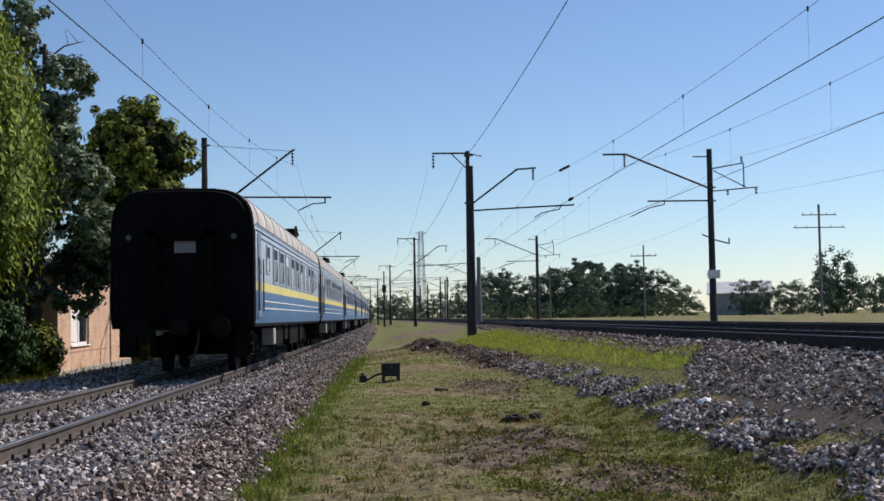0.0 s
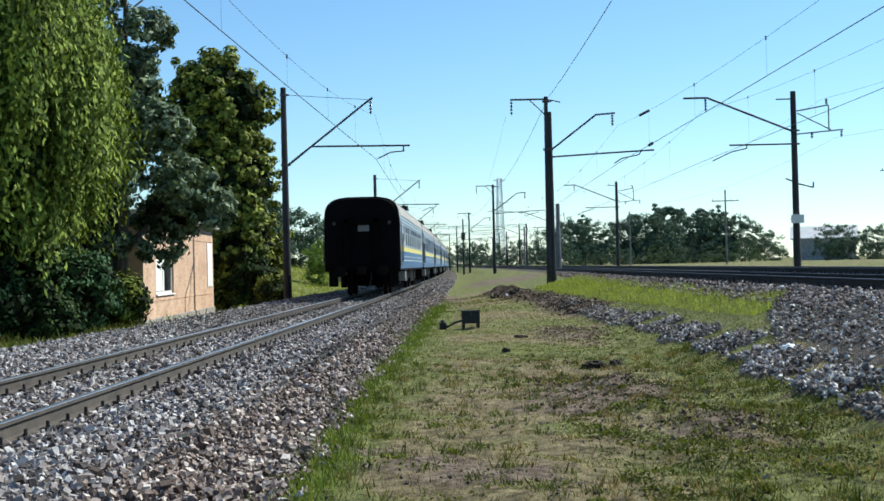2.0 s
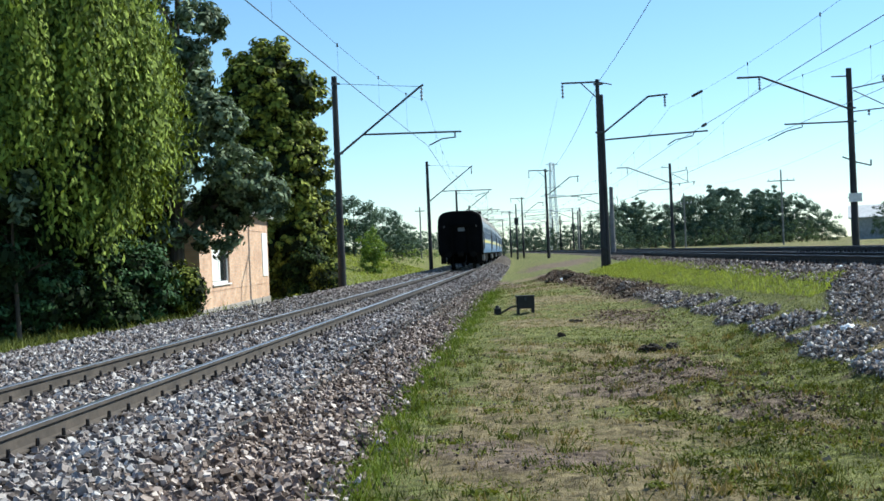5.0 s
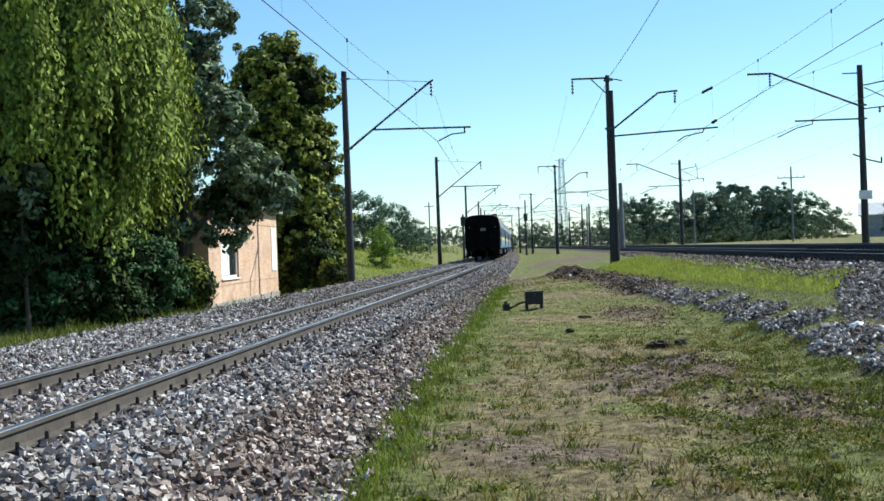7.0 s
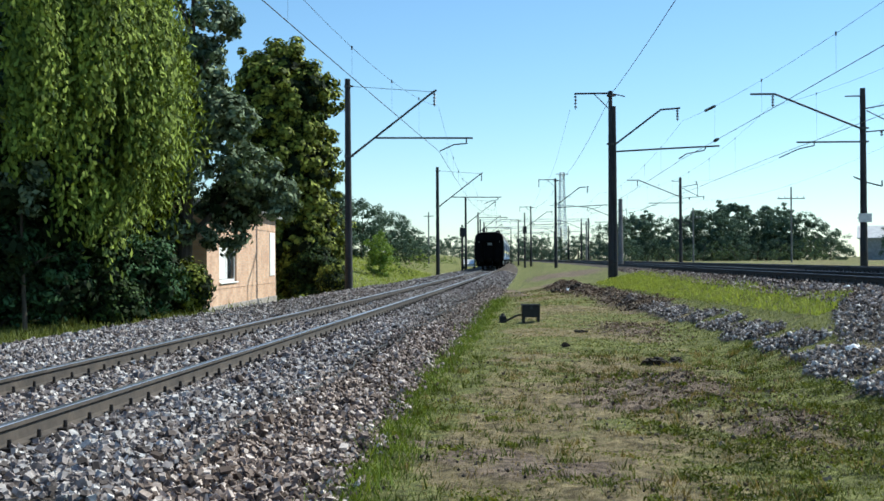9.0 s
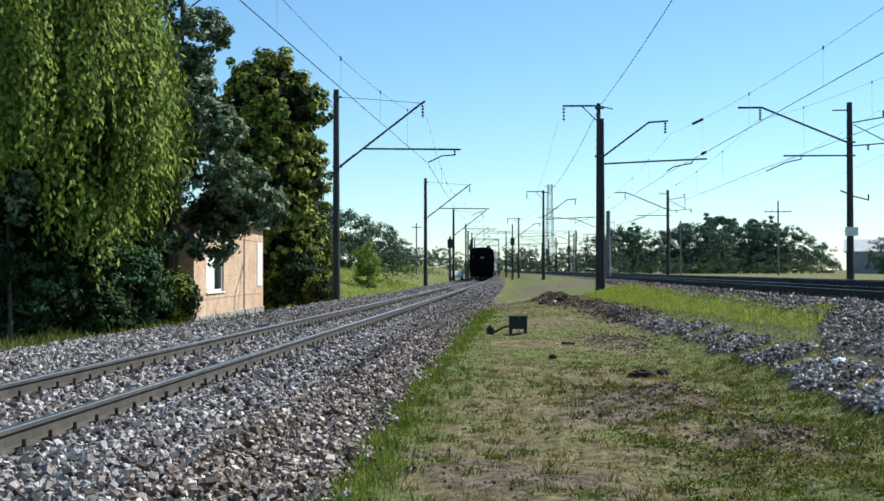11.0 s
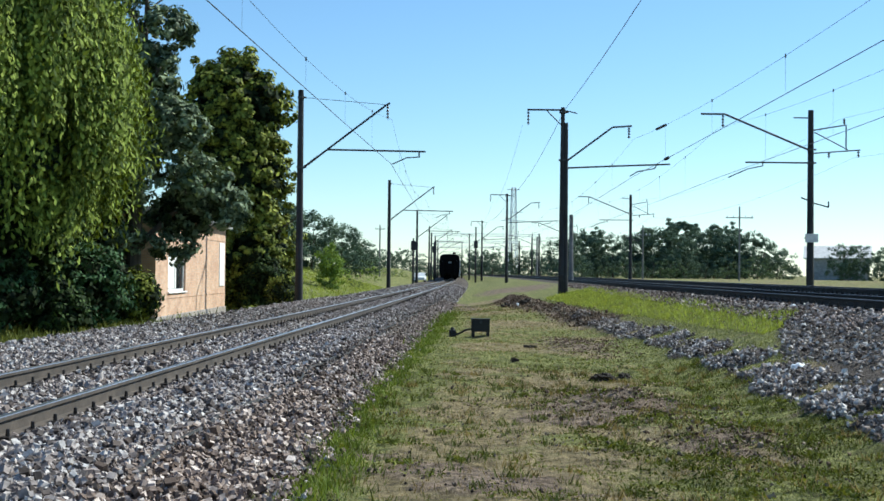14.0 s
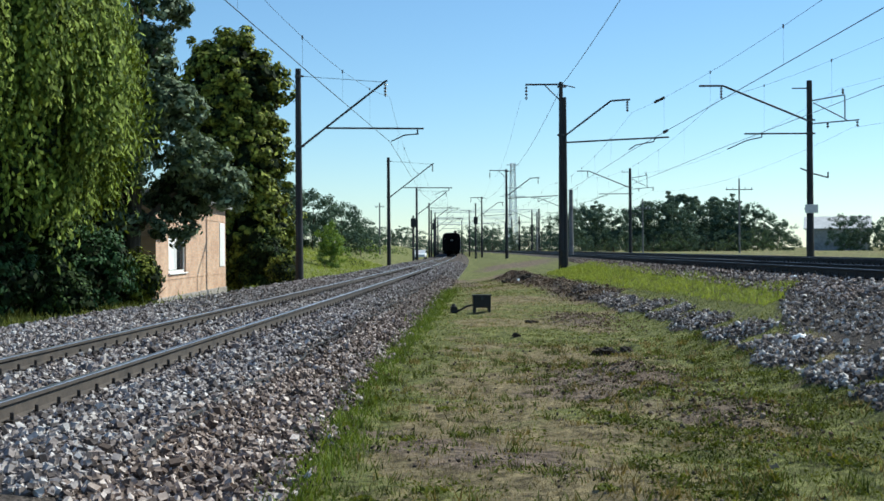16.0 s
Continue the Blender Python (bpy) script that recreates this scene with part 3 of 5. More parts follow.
    loose_y = 8 + 16 * rng.random(2600) ** 1.2
    loose_x = rng.uniform(-1.0, 4.6, len(loose_y)) + 0.03 * (loose_y - 8)
    sparse = (wobble(loose_x, loose_y, 1.7, 8) > -0.1) & (loose_x - near_x(loose_y) > 3.4)
    stones("loose_pebbles", loose_x[sparse], loose_y[sparse], 0.2, 0.017, M_STONE_BLACKISH, "scattered small dark pebbles among short grass", seed=12)
    stones("clods", xs, ys, 0.1, 0.024, M_CLOD, "loose dark clods and pebbles on bare soil", seed=7)


strew_stones()



def lay_cable():
    """A black cable that lies along the shoulder of the ballast."""
    pts = []
    for k in range(120):
        y = 9.0 + k * 0.9
        x = float(near_x(y)) + 2.2 + 0.05 * math.sin(y * 0.9) + 0.03 * math.sin(y * 2.3)
        pts.append((x, y, height(x, y) + 0.035))
    tagged(link("signal_cable", path_tube(B(), pts, 0.018, 6), M_RUBBER), "black signal cable lying on the ballast shoulder", "cable")


lay_cable()

# ---------------------------------------------------------------- contact line


def mast(parent, top, foot=0.19, head=0.13, x=0.0, foot_paint=1.3, base=-1.2):
    r = lambda z: foot + (head - foot) * (z - base) / (top - base)
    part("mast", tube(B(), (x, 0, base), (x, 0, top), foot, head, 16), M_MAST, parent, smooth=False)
    if foot_paint:
        part("painted_foot", tube(B(), (x, 0, base - 0.01), (x, 0, foot_paint), foot + 0.006, r(foot_paint) + 0.006, 16), M_MAST_FOOT, parent, "tar-black foot of the mast")


def insulator(parent, a, b, discs=4, r=0.085):
    bm, a, b = B(), Vector(a), Vector(b)
    tube(bm, a, b, 0.02, None, 6)
    for k in range(discs):
        p, d = a.lerp(b, (k + 0.8) / (discs + 0.6)), (b - a).normalized()
        tube(bm, p - d * 0.05, p + d * 0.04, r * 0.45, r, 10)
    part("insulator", bm, M_INSULATOR, parent, "dark glazed insulator discs")


def rod(parent, name, points, r, label=""):
    bm = B()
    for a, b in zip(points, points[1:]):
        tube(bm, a, b, r, None, 7)
    part(name, bm, M_STEEL, parent, label)


def collar(parent, z, r):
    bm = tube(B(), (0, 0, z - 0.05), (0, 0, z + 0.05), r, None, 12)
    box(bm, (r - 0.02, -0.05, z - 0.04), (r + 0.1, 0.05, z + 0.04), 0.005)
    part("mast_collar", bm, M_STEEL, parent)


def near_pole(y):
    """Pole beside the nearer track with one inclined bracket over it."""
    x = float(near_x(y)) - 4.15
    p = thing("contact_line_pole", "round concrete contact line pole, shade-darkened, with inclined steel bracket", "pole", (x, y, 0), 0, "poles beside the nearer track")
    mast(p, 9.75)
    collar(p, 6.1, 0.18), collar(p, 9.4, 0.16)
    rod(p, "inclined_bracket", [(0.1, 0, 6.05), (4.05, 0, 9.1), (4.2, 0, 9.18)], 0.05)
    rod(p, "registration_tube", [(1.25, 0, 6.95), (5.9, 0, 6.9)], 0.045)
    rod(p, "drop_piece", [(5.6, 0, 6.9), (5.6, 0, 6.62)], 0.035)
    rod(p, "steady_arm", [(5.65, 0, 6.65), (5.0, 0, 6.6), (4.35, 0, 6.3)], 0.03)
    rod(p, "tie_wire", [(0.1, 0, 9.4), (4.05, 0, 9.1)], 0.012)
    insulator(p, (4.1, 0, 9.1), (4.1, 0, 8.4))
    insulator(p, (0.12, 0, 6.06), (0.9, 0, 6.68), 5)
    return p


def island_pole(y, double=False):
    """Pole between the tracks: bracket to the right, feeder arm to the left."""
    x = float(far_x(y)) + float(np.interp(y, [66, 138, 210], [-3.25, -3.75, -4.2]))
    p = thing("contact_line_pole", "stout shade-darkened concrete contact line pole with feeder arm", "pole", (x, y, 0), 0, "poles along the bank")
    mast(p, 9.85, 0.19, 0.10, 0, 1.1)
    if double:
        mast(p, 9.05, 0.16, 0.11, 0.17, 1.0)
    collar(p, 7.1, 0.2), collar(p, 9.6, 0.19)
    rod(p, "inclined_bracket", [(0.2, 0, 7.05), (2.6, 0, 8.85), (3.6, 0, 8.92)], 0.05)
    rod(p, "registration_tube", [(0.2, 0, 6.7), (2.6, 0, 6.82), (5.6, 0, 6.95)], 0.045)
    rod(p, "steady_arm", [(4.9, 0, 6.9), (4.8, 0, 6.72), (3.9, 0, 6.55), (3.5, 0, 6.3)], 0.03)
    insulator(p, (3.45, 0, 8.9), (3.45, 0, 8.25))
    rod(p, "feeder_arm", [(0.1, 0, 9.72), (-1.85, 0, 9.72)], 0.05)
    rod(p, "feeder_brace", [(-0.05, 0, 8.9), (-0.85, 0, 9.7)], 0.03)
    rod(p, "top_spur", [(0.1, 0, 9.7), (0.75, 0, 9.55)], 0.03)
    insulator(p, (-1.8, 0, 9.7), (-1.8, 0, 8.9))
    return p


def outer_pole(y, plate=False):
    """Pole beyond the second track of the bank: bracket to the left, low-voltage arms to the right."""
    x = float(far_x(y)) + 9.7
    p = thing("contact_line_pole", "shade-darkened concrete contact line pole with long inclined bracket", "pole", (x, y, 0.2), 0, "poles along the bank")
    mast(p, 9.65, 0.2, 0.14, 0, 1.25)
    collar(p, 7.6, 0.19), collar(p, 6.9, 0.19)
    rod(p, "inclined_bracket", [(-0.15, 0, 7.6), (-4.5, 0, 9.4), (-5.75, 0, 9.4)], 0.055)
    rod(p, "registration_tube", [(-0.15, 0, 6.9), (-3.4, 0, 6.9)], 0.045)
    rod(p, "steady_arm", [(-2.5, 0, 6.9), (-2.5, 0, 6.72), (-3.3, 0, 6.55), (-4.3, 0, 6.1)], 0.03)
    insulator(p, (-4.6, 0, 9.4), (-4.6, 0, 8.7))
    rod(p, "tie_wire", [(-0.9, 0, 9.25), (-0.1, 0, 9.25)], 0.035)
    rod(p, "side_arm", [(0.1, 0, 8.6), (1.85, 0, 8.9), (1.85, 0, 7.6)], 0.035)
    rod(p, "side_brace", [(0.2, 0, 8.5), (1.95, 0, 7.6)], 0.03)
    rod(p, "lower_side_arm", [(0.1, 0, 7.4), (2.6, 0, 7.6)], 0.035)
    insulator(p, (1.75, 0, 8.9), (1.75, 0, 9.25), 2), insulator(p, (0.95, 0, 7.5), (0.95, 0, 7.15), 2), insulator(p, (2.5, 0, 7.6), (2.5, 0, 7.2), 2)
    rod(p, "step_arm", [(-0.5, 0, 5.1), (0.2, 0, 4.8), (0.95, 0, 4.6), (0.95, 0, 4.9)], 0.04)
    if plate:
        part("number_plate", box(B(), (-0.34, -0.27, 2.75), (0.34, -0.235, 3.2), 0.01), M_PLATE, p, "pale blank enamel plate")
        part("plate_strap", box(B(), (-0.25, -0.233, 2.95), (0.25, 0.2, 3.02)), M_STEEL, p)
    return p


NEAR_POLES = [2.0, 60.0, 118.0, 176.0, 234.0, 292.0, 350.0]
BANK_POLES = [-6.0, 66.0, 138.0, 210.0, 282.0, 354.0]
for y in NEAR_POLES:
    near_pole(y)
for y in BANK_POLES:
    island_pole(y, y == 66.0)
    outer_pole(y, y == 66.0)


def sag_wire(name, a, b, sag, r, label, n=14):
    a, b = Vector(a), Vector(b)
    pts = []
    for i in range(n + 1):
        t = i / n
        p = a.lerp(b, t)
        p.z -= 4 * sag * t * (1 - t)
        pts.append(p)
    ob = link(name, path_tube(B(), pts, r, 5), M_WIRE)
    return tagged(ob, label, "overhead wire"), pts


def string_line(line, stops, shift, z_contact, z_carrier, sag):
    """Contact wire, carrier above it and the droppers between, span by span."""
    for k, (y0, y1) in enumerate(zip(stops, stops[1:])):
        x0, x1 = float(line(y0)) + shift[k % 2], float(line(y1)) + shift[1 - k % 2]
        sag_wire("contact_wire", (x0, y0, z_contact), (x1, y1, z_contact), 0.05, 0.012, "taut dark copper contact wire above a track")
        ob, pts = sag_wire("carrier_cable", (x0, y0, z_carrier), (x1, y1, z_carrier), sag, 0.006, "sagging carrier cable above a contact wire")
        if y0 < 190:
            for k in range(2, len(pts) - 1, 2):
                bm = tube(B(), (pts[k].x, pts[k].y, pts[k].z), (pts[k].x, pts[k].y, z_contact), 0.003, None, 4)
                tube(bm, (pts[k].x, pts[k].y, pts[k].z - 0.06), (pts[k].x, pts[k].y, pts[k].z + 0.05), 0.025, None, 5)
                part("dropper", bm, M_WIRE, ob)


string_line(near_x, NEAR_POLES, (-0.95, 0.14), 6.3, 8.4, 1.35)
string_line(far_x, BANK_POLES, (0.95, 0.45), 6.3, 8.25, 0.95)
string_line(lambda y: far_x(y) + 5.0, BANK_POLES, (0.1, -0.1), 6.3, 8.9, 1.25)


def section_insulator(y0, y1, z_a, z_b, sag, label):
    """A string of discs let into a wire of the first bank track, following its run."""
    a, b = BANK_POLES[0], BANK_POLES[1]

    def on_wire(y):
        t = (y - a) / (b - a)
        return Vector((float(far_x(a)) + 0.95 + (float(far_x(b)) + 0.45 - float(far_x(a)) - 0.95) * t, y, z_a + (z_b - z_a) * t - 4 * sag * t * (1 - t)))

    p, q = on_wire(y0), on_wire(y1)
    s = thing("section_insulator", label, "insulator", p, 0, "insulators in the overhead wires")
    part("core", tube(B(), (0, 0, 0), q - p, 0.025, None, 6), M_STEEL, s)
    n = 7
    for k in range(n):
        c, d = (q - p) * ((k + 0.5) / n), (q - p).normalized()
        part("disc", tube(B(), c - d * 0.05, c + d * 0.04, 0.03, 0.065, 10), M_INSULATOR, s)


section_insulator(58.5, 55.6, 8.25, 8.25, 0.95, "dark disc insulator string let into a carrier cable")
section_insulator(55.9, 54.9, 6.3, 6.3, 0.05, "short dark disc insulator let into a contact wire")
for y0, y1 in zip(BANK_POLES, BANK_POLES[1:]):
    x0, x1 = float(far_x(y0)), float(far_x(y1))
    sag_wire("feeder_cable", (x0 - 3.15, y0, 9.75), (x1 - 3.15, y1, 9.75), 0.6, 0.014, "dark feeder cable slung along the poles")
    if y0 > 0:
        sag_wire("feeder_cable", (x0 - 5.35, y0, 8.9), (x1 - 5.35, y1, 8.9), 1.1, 0.006, "dark feeder cable slung along the poles")
    sag_wire("low_voltage_wire", (x0 + 11.2, y0, 9.4), (x1 + 11.2, y1, 9.4), 1.0, 0.006, "thin dark low-voltage wire beside the poles")
    sag_wire("low_voltage_wire", (x0 + 11.95, y0, 7.4), (x1 + 11.95, y1, 7.4), 1.0, 0.006, "thin dark low-voltage wire beside the poles")
# ---------------------------------------------------------------- train
COACH_LEN, COACH_W = 24.0, 1.6


def coach_section(grow=0.0):
    """Half outline of the body from the sill up over the roof: x, z."""
    w = COACH_W + grow
    pts = [(w - 0.02, 1.12), (w, 1.3), (w, 3.15), (w - 0.03, 3.36)]
    for k in range(1, 9):
        a = math.radians(90 * k / 8)
        pts.append(((w - 0.04) * math.cos(a) ** 0.5, 3.38 + (0.77 + grow) * math.sin(a) ** 0.85))
    pts[-1] = (0.0, pts[-1][1])
    return pts


def skin(bm, rows, y0, y1, index=0):
    """A strip of the body's outline, both sides, between two cross planes."""
    for side in (-1, 1):
        a = [bm.verts.new((side * x, y0, z)) for x, z in rows]
        b = [bm.verts.new((side * x, y1, z)) for x, z in rows]
        for i in range(len(rows) - 1):
            bm.faces.new((a[i], a[i + 1], b[i + 1], b[i]) if side > 0 else (a[i], b[i], b[i + 1], a[i + 1]))


def wheelset(parent, y):
    bm = tube(B(), (-0.75, y, 0.475), (0.75, y, 0.475), 0.08, None, 10)
    for s in (-1, 1):
        tube(bm, (s * 0.73, y, 0.475), (s * 0.86, y, 0.475), 0.475, None, 24)
        tube(bm, (s * 0.70, y, 0.475), (s * 0.73, y, 0.475), 0.505, None, 24)
        tube(bm, (s * 0.86, y, 0.475), (s * 0.90, y, 0.475), 0.16, None, 12)
    part("wheelset", bm, M_UNDER, parent, "worn steel wheelset")


def bogie(coach, y):
    bm = B()
    for s in (-1, 1):
        box(bm, (s * 1.05 - 0.09, y - 1.55, 0.62), (s * 1.05 + 0.09, y + 1.55, 0.86), 0.03)
        for dy in (-1.2, 1.2):
            box(bm, (s * 1.05 - 0.12, y + dy - 0.18, 0.34), (s * 1.05 + 0.12, y + dy + 0.18, 0.66), 0.03)
            for k in (-0.32, 0.32):
                tube(bm, (s * 1.05, y + dy + k, 0.42), (s * 1.05, y + dy + k, 0.7), 0.1, None, 10)
        box(bm, (s * 1.0 - 0.1, y - 0.5, 0.4), (s * 1.0 + 0.1, y + 0.5, 0.62), 0.03)
    box(bm, (-1.1, y - 0.25, 0.6), (1.1, y + 0.25, 0.9), 0.03)
    b = part("bogie", bm, M_UNDER, coach, "sooty two-axle bogie darkened for under-floor shade")
    wheelset(b, y - 1.2), wheelset(b, y + 1.2)


def build_coach():
    coach = thing("passenger_coach", "blue and pale grey passenger coach with yellow stripe, dark end", "railway coach", (0, 0, 0), 0, "coaches of the train")
    y0, y1 = 0.35, COACH_LEN
    full = coach_section()
    body, lower, stripe, roof = B(), B(), B(), B()
    skin(lower, [full[0], full[1], (COACH_W, 1.86)], y0, y1)
    skin(stripe, [(COACH_W, 1.86), (COACH_W, 2.06)], y0, y1)
    skin(body, [(COACH_W, 2.06), full[2], full[3]], y0, y1)
    skin(roof, full[3:], y0, y1)
    part("lower_wall", lower, M_COACH_BLUE, coach, "blue lower side wall")
    part("yellow_stripe", stripe, M_COACH_YELLOW, coach, "yellow stripe below the windows")
    part("upper_wall", body, M_COACH_LIGHT, coach, "pale blue-grey window band")
    part("roof", roof, M_COACH_ROOF, coach, "dusty grey rounded roof", True)
    part("floor_pan", box(B(), (-COACH_W + 0.03, y0, 1.05), (COACH_W - 0.03, y1, 1.13)), M_UNDER, coach)
    # ends: wall following the outline, rounded roof cap, gangway bellows, door
    for y, out in ((y0, -1), (y1, 1)):
        bm = B()
        outline = [(-x, z) for x, z in full] + [(x, z) for x, z in full[::-1][1:]]
        for a, b, depth in ((1.0, 0.975, 0.1), (0.975, 0.9, 0.16)):
            ring0 = [bm.verts.new((x * a, y + out * (depth - 0.1) * (1 if a < 1 else 0), z if z < 3.3 else 3.3 + (z - 3.3) * a)) for x, z in outline]
            ring1 = [bm.verts.new((x * b, y + out * (depth), z if z < 3.3 else 3.3 + (z - 3.3) * b)) for x, z in outline]
            for i in range(len(outline) - 1):
                bm.faces.new((ring0[i], ring0[i + 1], ring1[i + 1], ring1[i]))
        bm.faces.new(ring1)
        bmesh.ops.recalc_face_normals(bm, faces=bm.faces)
        end = part("end_wall", bm, M_COACH_END_SHADE, coach, "end wall with its shade painted near-black")
        for k in range(4):
            g = B()
            yy = y + out * (0.17 + 0.07 * k)
            w, h = (0.72, 3.22) if k % 2 else (0.66, 3.16)
            for lo, hi in (((-w, 1.15), (-w + 0.22, h)), ((w - 0.22, 1.15), (w, h)), ((-w, h - 0.2), (w, h))):
                box(g, (lo[0], min(yy, yy + out * 0.06), lo[1]), (hi[0], max(yy, yy + out * 0.06), hi[1]), 0.02)
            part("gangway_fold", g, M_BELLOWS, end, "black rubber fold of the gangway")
        part("end_door", box(B(), (-0.45, min(y + out * 0.165, y + out * 0.2), 1.2), (0.45, max(y + out * 0.165, y + out * 0.2), 3.0), 0.01), M_COACH_END_SHADE, end)
        part("end_window", box(B(), (-0.16, min(y + out * 0.2, y + out * 0.215), 2.70), (0.31, max(y + out * 0.2, y + out * 0.215), 2.97), 0.008), M_END_PANE, end, "door window with light painted as a pale pane")
        for s in (-1, 1):
            bf = tube(B(), (s * 0.87, y + out * 0.1, 1.06), (s * 0.87, y + out * 0.62, 1.06), 0.09, None, 12)
            tube(bf, (s * 0.87, y + out * 0.62, 1.06), (s * 0.87, y + out * 0.66, 1.06), 0.24, None, 18)
            part("buffer", bf, M_UNDER, end)
            part("tail_lamp", tube(B(), (s * 1.15, y + out * 0.155, 3.05), (s * 1.15, y + out * 0.23, 3.05), 0.075, 0.065, 12), M_LAMP_GLASS, end, "small unlit tail lamp")
            st = B()
            for k in range(3):
                box(st, (s * 1.28 - 0.18, y - out * (0.45 + 0.0 * k) - 0.25, 0.42 + 0.24 * k), (s * 1.28 + 0.18, y - out * 0.45 + 0.25, 0.45 + 0.24 * k))
            for k in (-0.24, 0.24):
                box(st, (s * 1.28 - 0.17, y - out * 0.45 + k - 0.015, 0.42), (s * 1.28 + 0.17, y - out * 0.45 + k + 0.015, 1.1))
            part("entry_steps", st, M_UNDER, coach)
        c = box(B(), (-0.14, min(y, y + out * 0.6), 0.93), (0.14, max(y, y + out * 0.6), 1.2), 0.04)
        box(c, (-0.2, min(y + out * 0.5, y + out * 0.68), 0.9), (0.2, max(y + out * 0.5, y + out * 0.68), 1.24), 0.05)
        part("coupler", c, M_UNDER, end)
        ho = path_tube(B(), [(0.35, y + out * 0.2, 1.0), (0.38, y + out * 0.4, 0.75), (0.3, y + out * 0.45, 0.45), (0.15, y + out * 0.35, 0.4)], 0.03, 6)
        part("brake_hose", ho, M_RUBBER, end)
    # side windows in frames, doors, handrails
    for s in (-1, 1):
        for k in range(11):
            yc = 3.0 + k * 1.82
            if k in (0, 10):
                w, lo, hi = 0.32, 2.35, 2.95
            else:
                w, lo, hi = 0.52, 2.16, 2.98
            fr, gl = B(), B()
            x = s * (COACH_W + 0.004)
            for a, b, c, d in ((yc - w - 0.05, lo - 0.05, yc + w + 0.05, lo), (yc - w - 0.05, hi, yc + w + 0.05, hi + 0.05), (yc - w - 0.05, lo, yc - w, hi), (yc + w, lo, yc + w + 0.05, hi), (yc - w, hi - 0.3, yc + w, hi - 0.265)):
                box(fr, (min(x, x + s * 0.022), a, b), (max(x, x + s * 0.022), c, d))
            box(gl, (min(x, x + s * 0.008), yc - w, lo), (max(x, x + s * 0.008), yc + w, hi - 0.3))
            win = part("side_window", fr, M_COACH_LIGHT, coach)
            part("pane", gl, M_GLASS if k in (1, 2, 3, 5, 9) else M_PALE_PANE, win, "dark reflecting glass pane" if k in (1, 2, 3, 5, 9) else "pale glass pane")
            part("transom_pane", box(B(), (min(x, x + s * 0.008), yc - w, hi - 0.265), (max(x, x + s * 0.008), yc + w, hi)), M_PALE_PANE if k in (3, 7, 10) else M_OPEN, win, "" if k in (3, 7, 10) else "tilted-open dark transom")
        for yc in (1.05, COACH_LEN - 0.7):
            d = B()
            box(d, (s * COACH_W - 0.004, yc - 0.36, 1.25), (s * COACH_W + 0.004 + s * 0.012, yc + 0.36, 3.15)) if s > 0 else box(d, (-COACH_W - 0.016, yc - 0.36, 1.25), (-COACH_W + 0.004, yc + 0.36, 3.15))
            door = part("entry_door", d, M_COACH_DOOR, coach, "dull blue-grey entry door")
            xx = s * (COACH_W + 0.026)
            part("pane", box(B(), (min(xx, xx - s * 0.012), yc - 0.22, 2.25), (max(xx, xx - s * 0.012), yc + 0.22, 2.95)), M_GLASS, door)
            for k in (-0.46, 0.46):
                part("handrail", tube(B(), (s * (COACH_W + 0.05), yc + k, 1.4), (s * (COACH_W + 0.05), yc + k, 2.6), 0.018, None, 6), M_STEEL, door)
        for z, paint in ((1.45, M_PLATE), (1.62, M_PLATE), (3.06, M_COACH_TRIM), (3.2, M_COACH_TRIM), (3.34, M_COACH_TRIM)):
            part("body_rib", box(B(), (min(s * COACH_W, s * (COACH_W + 0.014)), y0 + (1.3 if z < 3.1 else 0.1), z), (max(s * COACH_W, s * (COACH_W + 0.014)), y1 - (1.3 if z < 3.1 else 0.1), z + 0.028)), paint, coach, "thin pressed rib along the side")
    # roof: vents, chimney hood, ribs
    for k, yc in enumerate((12.0, 16.0, 20.0)):
        v = tube(B(), (0.0, yc, 4.1), (0.0, yc, 4.27), 0.11, 0.1, 10)
        tube(v, (0.0, yc, 4.27), (0.0, yc, 4.34), 0.2, 0.06, 10)
        part("roof_vent", v, M_UNDER, coach)
    part("stove_chimney", tube(tube(B(), (0.55, 22.6, 4.0), (0.55, 22.6, 4.55), 0.17, None, 10), (0.55, 22.6, 4.5), (0.55, 22.6, 4.78), 0.36, 0.27, 10), M_UNDER, coach, "short sooty stove chimney")
    for k in range(12):
        rr = B()
        yc = 1.2 + k * 1.98
        pts = [(x, yc, z + 0.008) for x, z in full[3:]]
        path_tube(rr, [(-x, y, z) for x, y, z in pts[:-1]] + pts[::-1], 0.018, 5)
        part("roof_rib", rr, M_COACH_ROOF, coach)
    # underframe boxes
    for s in (-1, 1):
        for a, b, lo in ((6.2, 8.6, 0.5), (9.2, 10.3, 0.62), (11.0, 14.2, 0.45), (15.0, 16.6, 0.55)):
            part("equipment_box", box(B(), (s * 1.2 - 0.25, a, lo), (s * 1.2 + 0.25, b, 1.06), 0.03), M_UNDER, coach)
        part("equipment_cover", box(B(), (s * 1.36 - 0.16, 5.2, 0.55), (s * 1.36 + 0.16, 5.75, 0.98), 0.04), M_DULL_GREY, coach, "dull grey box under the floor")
    # Added blocks: they fill the underside with dark in place of shade
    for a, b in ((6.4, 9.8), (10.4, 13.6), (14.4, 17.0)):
        part("underfloor_tank", box(B(), (-0.85, a, 0.36), (0.85, b, 1.06), 0.08), M_UNDER, coach, "added dark block standing in for the shade between the bogies")
    bogie(coach, 4.0), bogie(coach, COACH_LEN - 3.7)
    return coach


# Pale pane colour stands in for light in the end window
M_END_PANE = Mat("lit_pale_pane", 0.35).colour((0.16, 0.17, 0.19)).mat
M_LAMP_GLASS = Mat("dull_lamp_glass", 0.3).colour((0.03, 0.02, 0.02)).mat
first_coach = build_coach()
